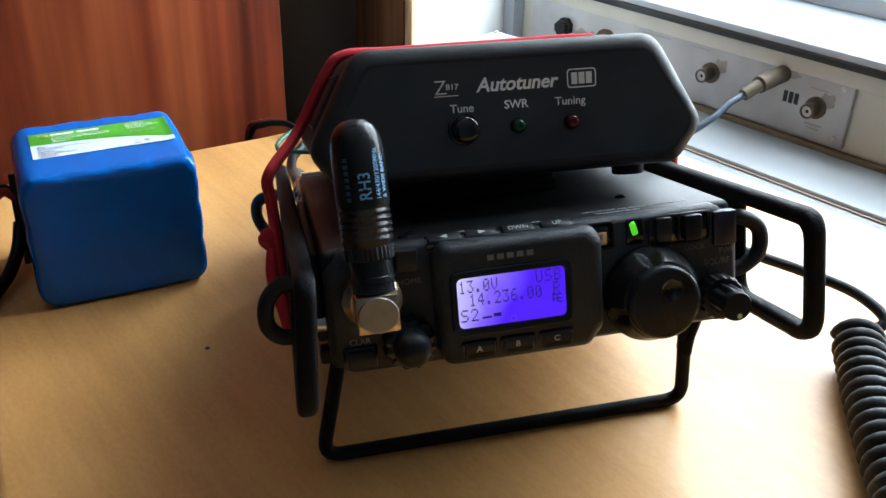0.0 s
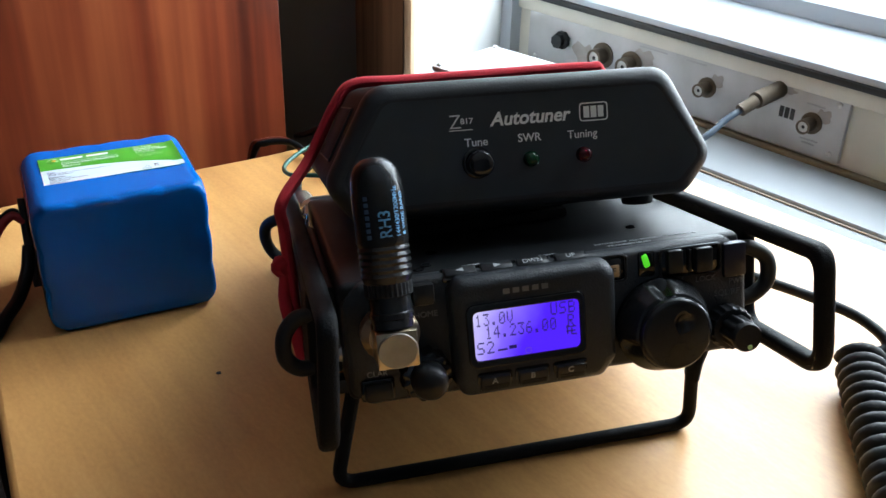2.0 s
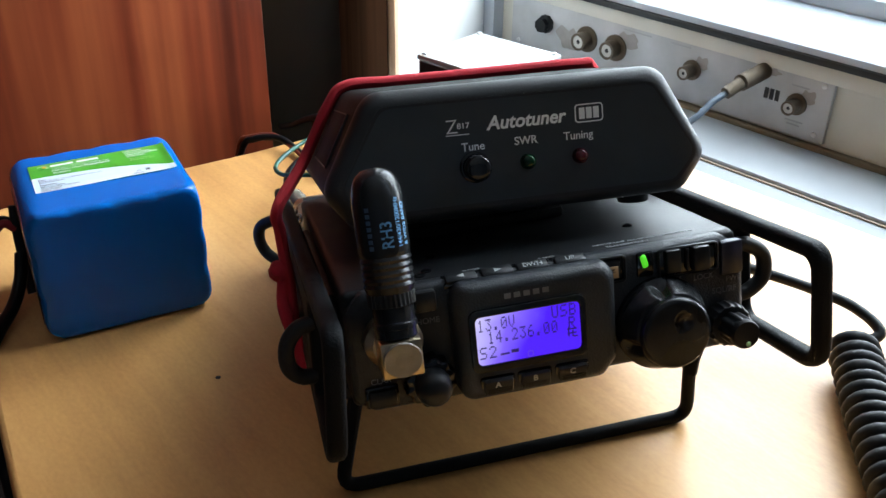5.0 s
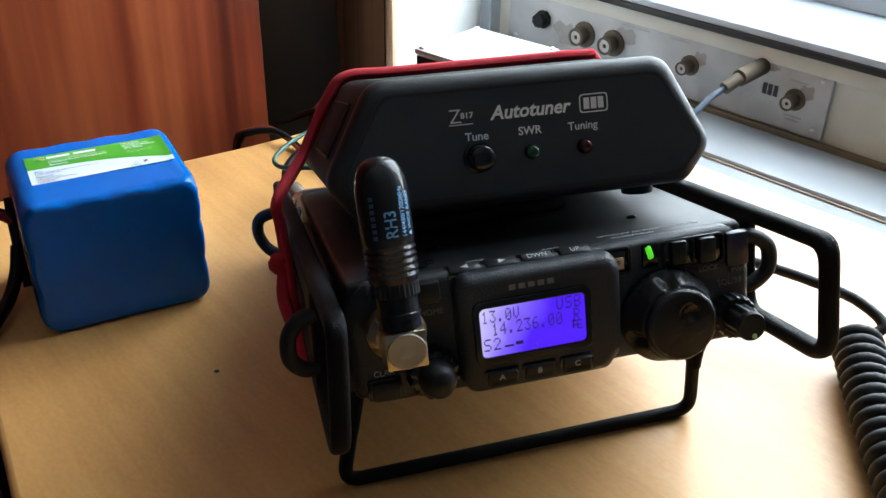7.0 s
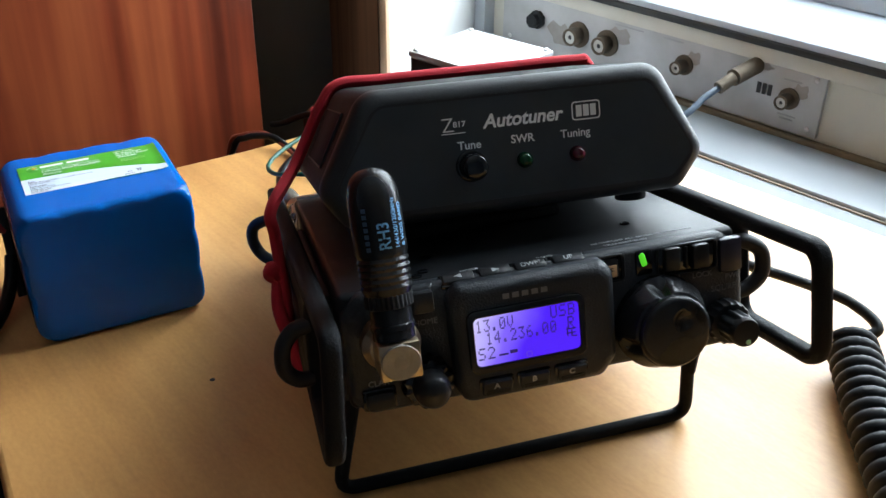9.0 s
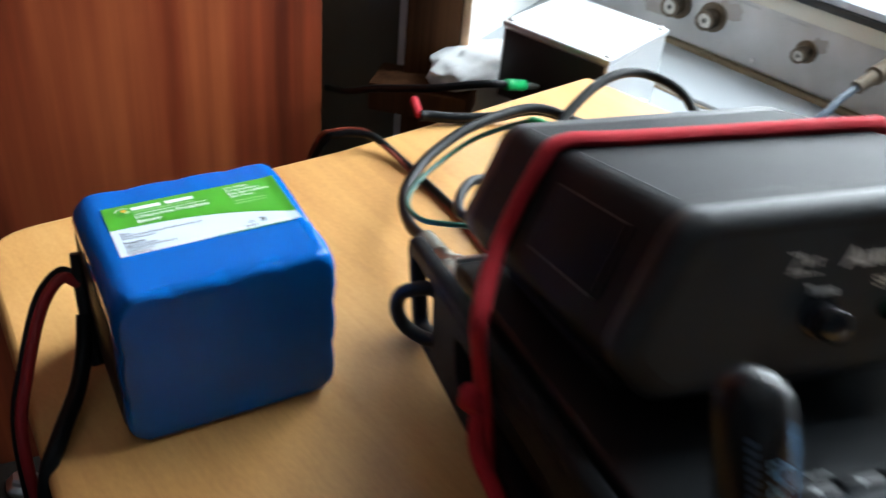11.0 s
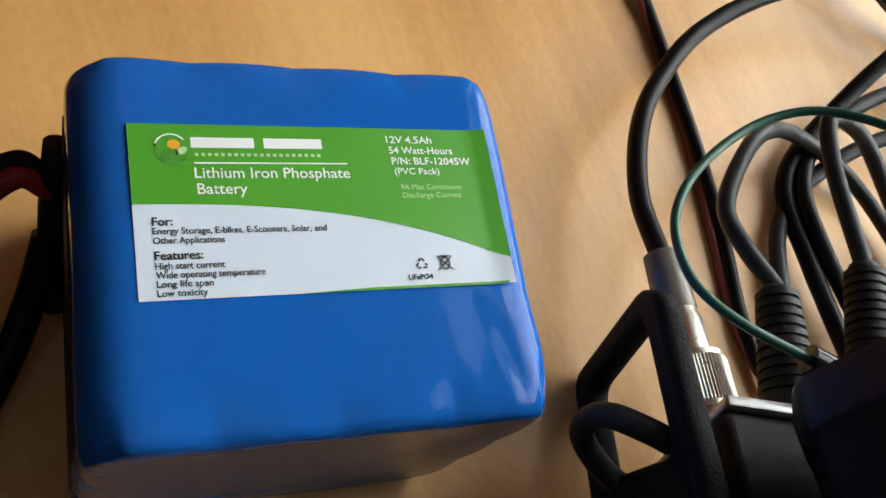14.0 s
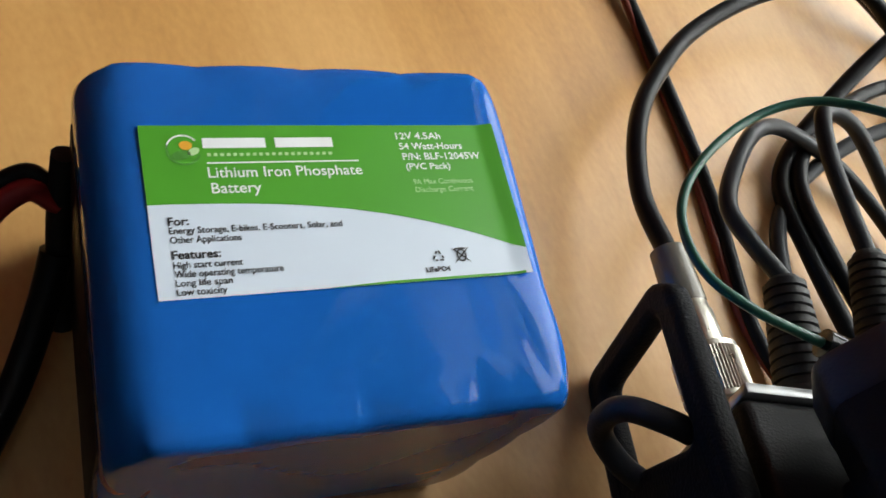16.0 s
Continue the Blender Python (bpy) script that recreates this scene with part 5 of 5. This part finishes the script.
part("knurl", mm(lathe([(7.25, 4.5), (7.55, 4.8), (7.55, 14.5), (7.25, 14.8)], 120, 60, 0.25)), M_NICKEL, plug, "knurled grip")
part("sleeve", mm(lathe([(4.5, 27), (4.7, 28), (4.3, ax.length * 1000 + 2), (2.7, ax.length * 1000 + 3)], 24)), M_CLEAR, coax, "milky clear sleeve", Matrix.Translation(rear) @ turn)


def din_plug(name_label, foot, mouth, path, mat):
    c = thing("data_cable", Matrix.Identity(4), name_label, "cable")
    f, t = Vector(foot), Vector(mouth)
    L = (t - f).length * 1000
    prof = [(7.4, 0), (7.4, 7), (6.8, 9)]
    z = 9.0
    while z < L - 2:
        w = 6.8 - 2.0 * (z - 9) / max(1, L - 9)
        prof += [(w, z), (w, z + 1.5), (w - 0.9, z + 1.7), (w - 0.9, z + 2.3)]
        z += 2.5
    prof += [(3.4, L), (0.001, L + 0.1)]
    part("plug", mm(lathe(prof, 28)), M_RUBBER, c, "ribbed black moulded plug", Matrix.Translation(f) @ (t - f).to_track_quat("Z", "Y").to_matrix().to_4x4())
    part("sheath", tube([t - (t - f) * 0.1, t] + path, 0.0023, 12, 12), mat, c)
    return c


r1, r2 = RADIO @ Vector((-0.0300, 0.1618, 0.0060)), RADIO @ Vector((-0.0070, 0.1618, 0.0060))
din_plug("grey data cable with a ribbed plug in the radio", r1, (0.0300, 0.2010, 0.0300), [(0.0245, 0.2110, 0.0290), (0.0225, 0.2220, 0.0270), (0.0290, 0.2350, 0.0270), (0.0420, 0.2480, 0.0240), (0.0640, 0.2560, 0.0140), (0.0900, 0.2480, 0.0060), (0.1050, 0.2200, 0.0050), (0.1120, 0.1850, 0.0045)], M_CABLE_GREY)
din_plug("black data cable with a ribbed plug in the radio", r2, (0.0570, 0.2085, 0.0320), [(0.0560, 0.2200, 0.0320), (0.0540, 0.2360, 0.0330), (0.0560, 0.2490, 0.0340), (0.0700, 0.2480, 0.0300), (0.0860, 0.2360, 0.0200), (0.1020, 0.2200, 0.0100), (0.1150, 0.1960, 0.0070), (0.1240, 0.1750, 0.0060)], M_CABLE_GREY)
cable("cable_loop", [(0.0900, 0.1780, 0.0060), (0.0790, 0.2000, 0.0070), (0.0690, 0.2240, 0.0090), (0.0690, 0.2440, 0.0070), (0.0780, 0.2600, 0.0070), (0.0960, 0.2740, 0.0080), (0.1250, 0.2860, 0.0070), (0.1500, 0.2760, 0.0040), (0.1640, 0.2500, 0.0035), (0.1600, 0.2200, 0.0032), (0.1480, 0.1850, 0.0032)], 0.0025, M_CABLE, "black cable looped loosely on the table")
cable("cable_loop", [(0.0780, 0.1760, 0.0055), (0.0660, 0.2200, 0.0060), (0.0660, 0.2480, 0.0040), (0.0840, 0.2700, 0.0120), (0.1100, 0.2920, 0.0260), (0.1400, 0.3080, 0.0350), (0.1670, 0.3135, 0.0330), (0.1840, 0.2970, 0.0260), (0.1790, 0.2650, 0.0130), (0.1640, 0.2380, 0.0040), (0.1420, 0.2000, 0.0036)], 0.0027, M_CABLE, "black cable standing up in an arch")
cable("cable_loop", [(0.0580, 0.1750, 0.0045), (0.0560, 0.2180, 0.0045), (0.0680, 0.2420, 0.0032), (0.0950, 0.2600, 0.0100), (0.1250, 0.2660, 0.0130), (0.1500, 0.2500, 0.0060), (0.1560, 0.2200, 0.0032), (0.1450, 0.1850, 0.0030)], 0.0024, M_CABLE_GREY, "dark grey cable looped on the table")
cable("long_cable", [(0.0500, 0.3420, 0.0060), (0.0560, 0.3425, 0.0050), (0.0690, 0.3400, 0.0035), (0.0906, 0.3360, 0.0035), (0.1145, 0.3260, 0.0100), (0.1464, 0.3040, 0.0035), (0.1877, 0.2716, 0.0032), (0.2080, 0.2400, 0.0032)], 0.0030, M_CABLE, "long black cable with a red plug on the table")
supply = thing("supply_lead", Matrix.Identity(4), "red and black twin supply lead lying on the table", "cable")
sp = [(-0.0300, 0.3750, -0.1000), (-0.0090, 0.3520, -0.0250), (-0.0035, 0.3370, 0.0010), (0.0020, 0.3325, 0.0055), (0.0090, 0.3300, 0.0070), (0.0180, 0.3240, 0.0070), (0.0260, 0.3100, 0.0030), (0.0318, 0.2848, 0.0024), (0.0368, 0.2580, 0.0024), (0.0405, 0.2300, 0.0024), (0.0420, 0.2020, 0.0024), (0.0470, 0.1840, 0.0040), (0.0560, 0.1680, 0.0080)]
part("black_wire", tube(sp, 0.0021, 12, 12), M_CABLE, supply, "black wire")
part("red_wire", tube([(x - 0.0017 + 0.0009 * math.sin(i * 1.9), y + 0.0004 + 0.0020 * (i < 7), z - 0.0012 + 0.0022 * (i < 7)) for i, (x, y, z) in enumerate(sp)], 0.0013, 12, 12), M_WIRE_RED, supply, "red wire")

ground = thing("ground_wire", Matrix.Identity(4), "thin dark green wire bent in a wide loop", "wire")
part("wire", tube([(0.0460, 0.2160, 0.0700), (0.0440, 0.2290, 0.0610), (0.0330, 0.2370, 0.0520), (0.0192, 0.2345, 0.0460), (0.0030, 0.2225, 0.0440), (-0.0060, 0.2090, 0.0440), (-0.0062, 0.1950, 0.0460), (0.0010, 0.1850, 0.0490), (0.0180, 0.1766, 0.0500)], 0.0011, 12, 10), M_WIRE_GREEN, ground)
part("sleeve", tube([(0.0160, 0.1775, 0.0500), (0.0260, 0.1730, 0.0500), (0.0380, 0.1680, 0.0480)], 0.0032, 8, 14), M_GLOSS, ground, "black shrink sleeve")

clip = thing("crocodile_clip", Matrix.Identity(4), "green sleeved crocodile clip beside the tuner", "clip")
c0, c1 = Vector((0.0440, 0.2130, 0.0700)), Vector((0.0600, 0.1860, 0.0700))
cm = Matrix.Translation(c0 + Vector((0, 0, 0.002))) @ (c1 - c0).to_track_quat("Z", "Y").to_matrix().to_4x4() @ Matrix.Scale(1.18, 4)
part("sleeve", mm(lathe([(1.6, 0), (2.2, 1.5), (2.6, 5), (2.3, 7), (3.0, 10), (4.4, 18), (4.6, 24), (4.2, 25), (0.001, 25)], 24)), M_CLIP, clip, "green soft sleeve", cm)
part("jaw", mm(box(-1.4, 1.4, -3.2, -1.0, 24, 38, 0.6)), M_STEEL, clip, "steel jaw", cm)
part("jaw", mm(box(-1.4, 1.4, 1.0, 3.2, 24, 38, 0.6)), M_STEEL, clip, "steel jaw", cm)
bananas = thing("test_lead", Matrix.Identity(4), "black test lead with a green banana plug in the metal box", "cable")
g0, g1 = Vector((0.1330, 0.4060, -0.0150)), Vector((0.1690, 0.4260, -0.0300))
gm = Matrix.Translation(g0) @ (g1 - g0).to_track_quat("Z", "Y").to_matrix().to_4x4()
part("grip", mm(lathe([(2.2, -2), (3.8, 0), (3.8, 20), (3.2, 22), (0.001, 22)], 24)), M_CLIP, bananas, "green banana plug", gm)
part("pin", mm(lathe([(2.0, 22), (2.2, 32), (1.4, 40), (0.001, 41)], 16)), M_STEEL, bananas, "steel pin", gm)
part("sheath", tube([g0, (0.1180, 0.4080, -0.0140), (0.0900, 0.4300, -0.0250), (0.0700, 0.4750, -0.0450), (0.0620, 0.5150, -0.0660), (0.0620, 0.5700, -0.0900)], 0.0026, 10, 10), M_CABLE, bananas)
red_plug = solid("banana_plug", mm(lathe([(1.6, -2), (2.3, 0), (2.3, 13), (1.7, 14.5), (0.001, 14.6)], 24)), M_RED, "red banana plug at the table's back edge", "plug", Matrix.Translation((0.0500, 0.3440, 0.0060)) @ (Vector((0.004, 0.030, 0.004))).to_track_quat("Z", "Y").to_matrix().to_4x4())

# ---- coiled microphone lead ----
mic = thing("coiled_lead", Matrix.Identity(4), "thick black coiled microphone lead lying on the table", "cable")
axis_pts = spline([(0.1985, 0.0225, 0.0120), (0.1928, 0.0124, 0.0112), (0.1810, -0.0067, 0.0108), (0.1646, -0.0350, 0.0106), (0.1530, -0.0560, 0.0106), (0.1330, -0.0900, 0.0106), (0.1150, -0.1350, 0.0106)], 40)
dense = []
cum = [0.0]
for a, b in zip(axis_pts, axis_pts[1:]):
    cum.append(cum[-1] + (b - a).length)
total = cum[-1]
count = int(total / 0.0064 * 18)
for k in range(count + 1):
    d = total * k / count
    i = max(j for j in range(len(cum)) if cum[j] <= d + 1e-9)
    i = min(i, len(axis_pts) - 2)
    a, b = axis_pts[i], axis_pts[i + 1]
    p = a.lerp(b, (d - cum[i]) / max(1e-9, cum[i + 1] - cum[i]))
    t = (b - a).normalized()
    s = t.cross(Vector((0, 0, 1))).normalized()
    u = s.cross(t)
    ph = d / 0.0064 * 2 * math.pi
    dense.append(p + (s * math.cos(ph) + u * math.sin(ph)) * 0.0080)
part("coil", tube(dense, 0.0029, sides=10, smooth=False), M_RUBBER, mic)
part("tail", tube([dense[0], (0.2080, 0.0200, 0.0190), (0.2060, 0.0340, 0.0240), (0.1940, 0.0500, 0.0270), (0.1760, 0.0680, 0.0300), (0.1500, 0.0850, 0.0360), (0.1240, 0.0980, 0.0440)], 0.0024, 12, 12), M_RUBBER, mic, "straight end of the lead")
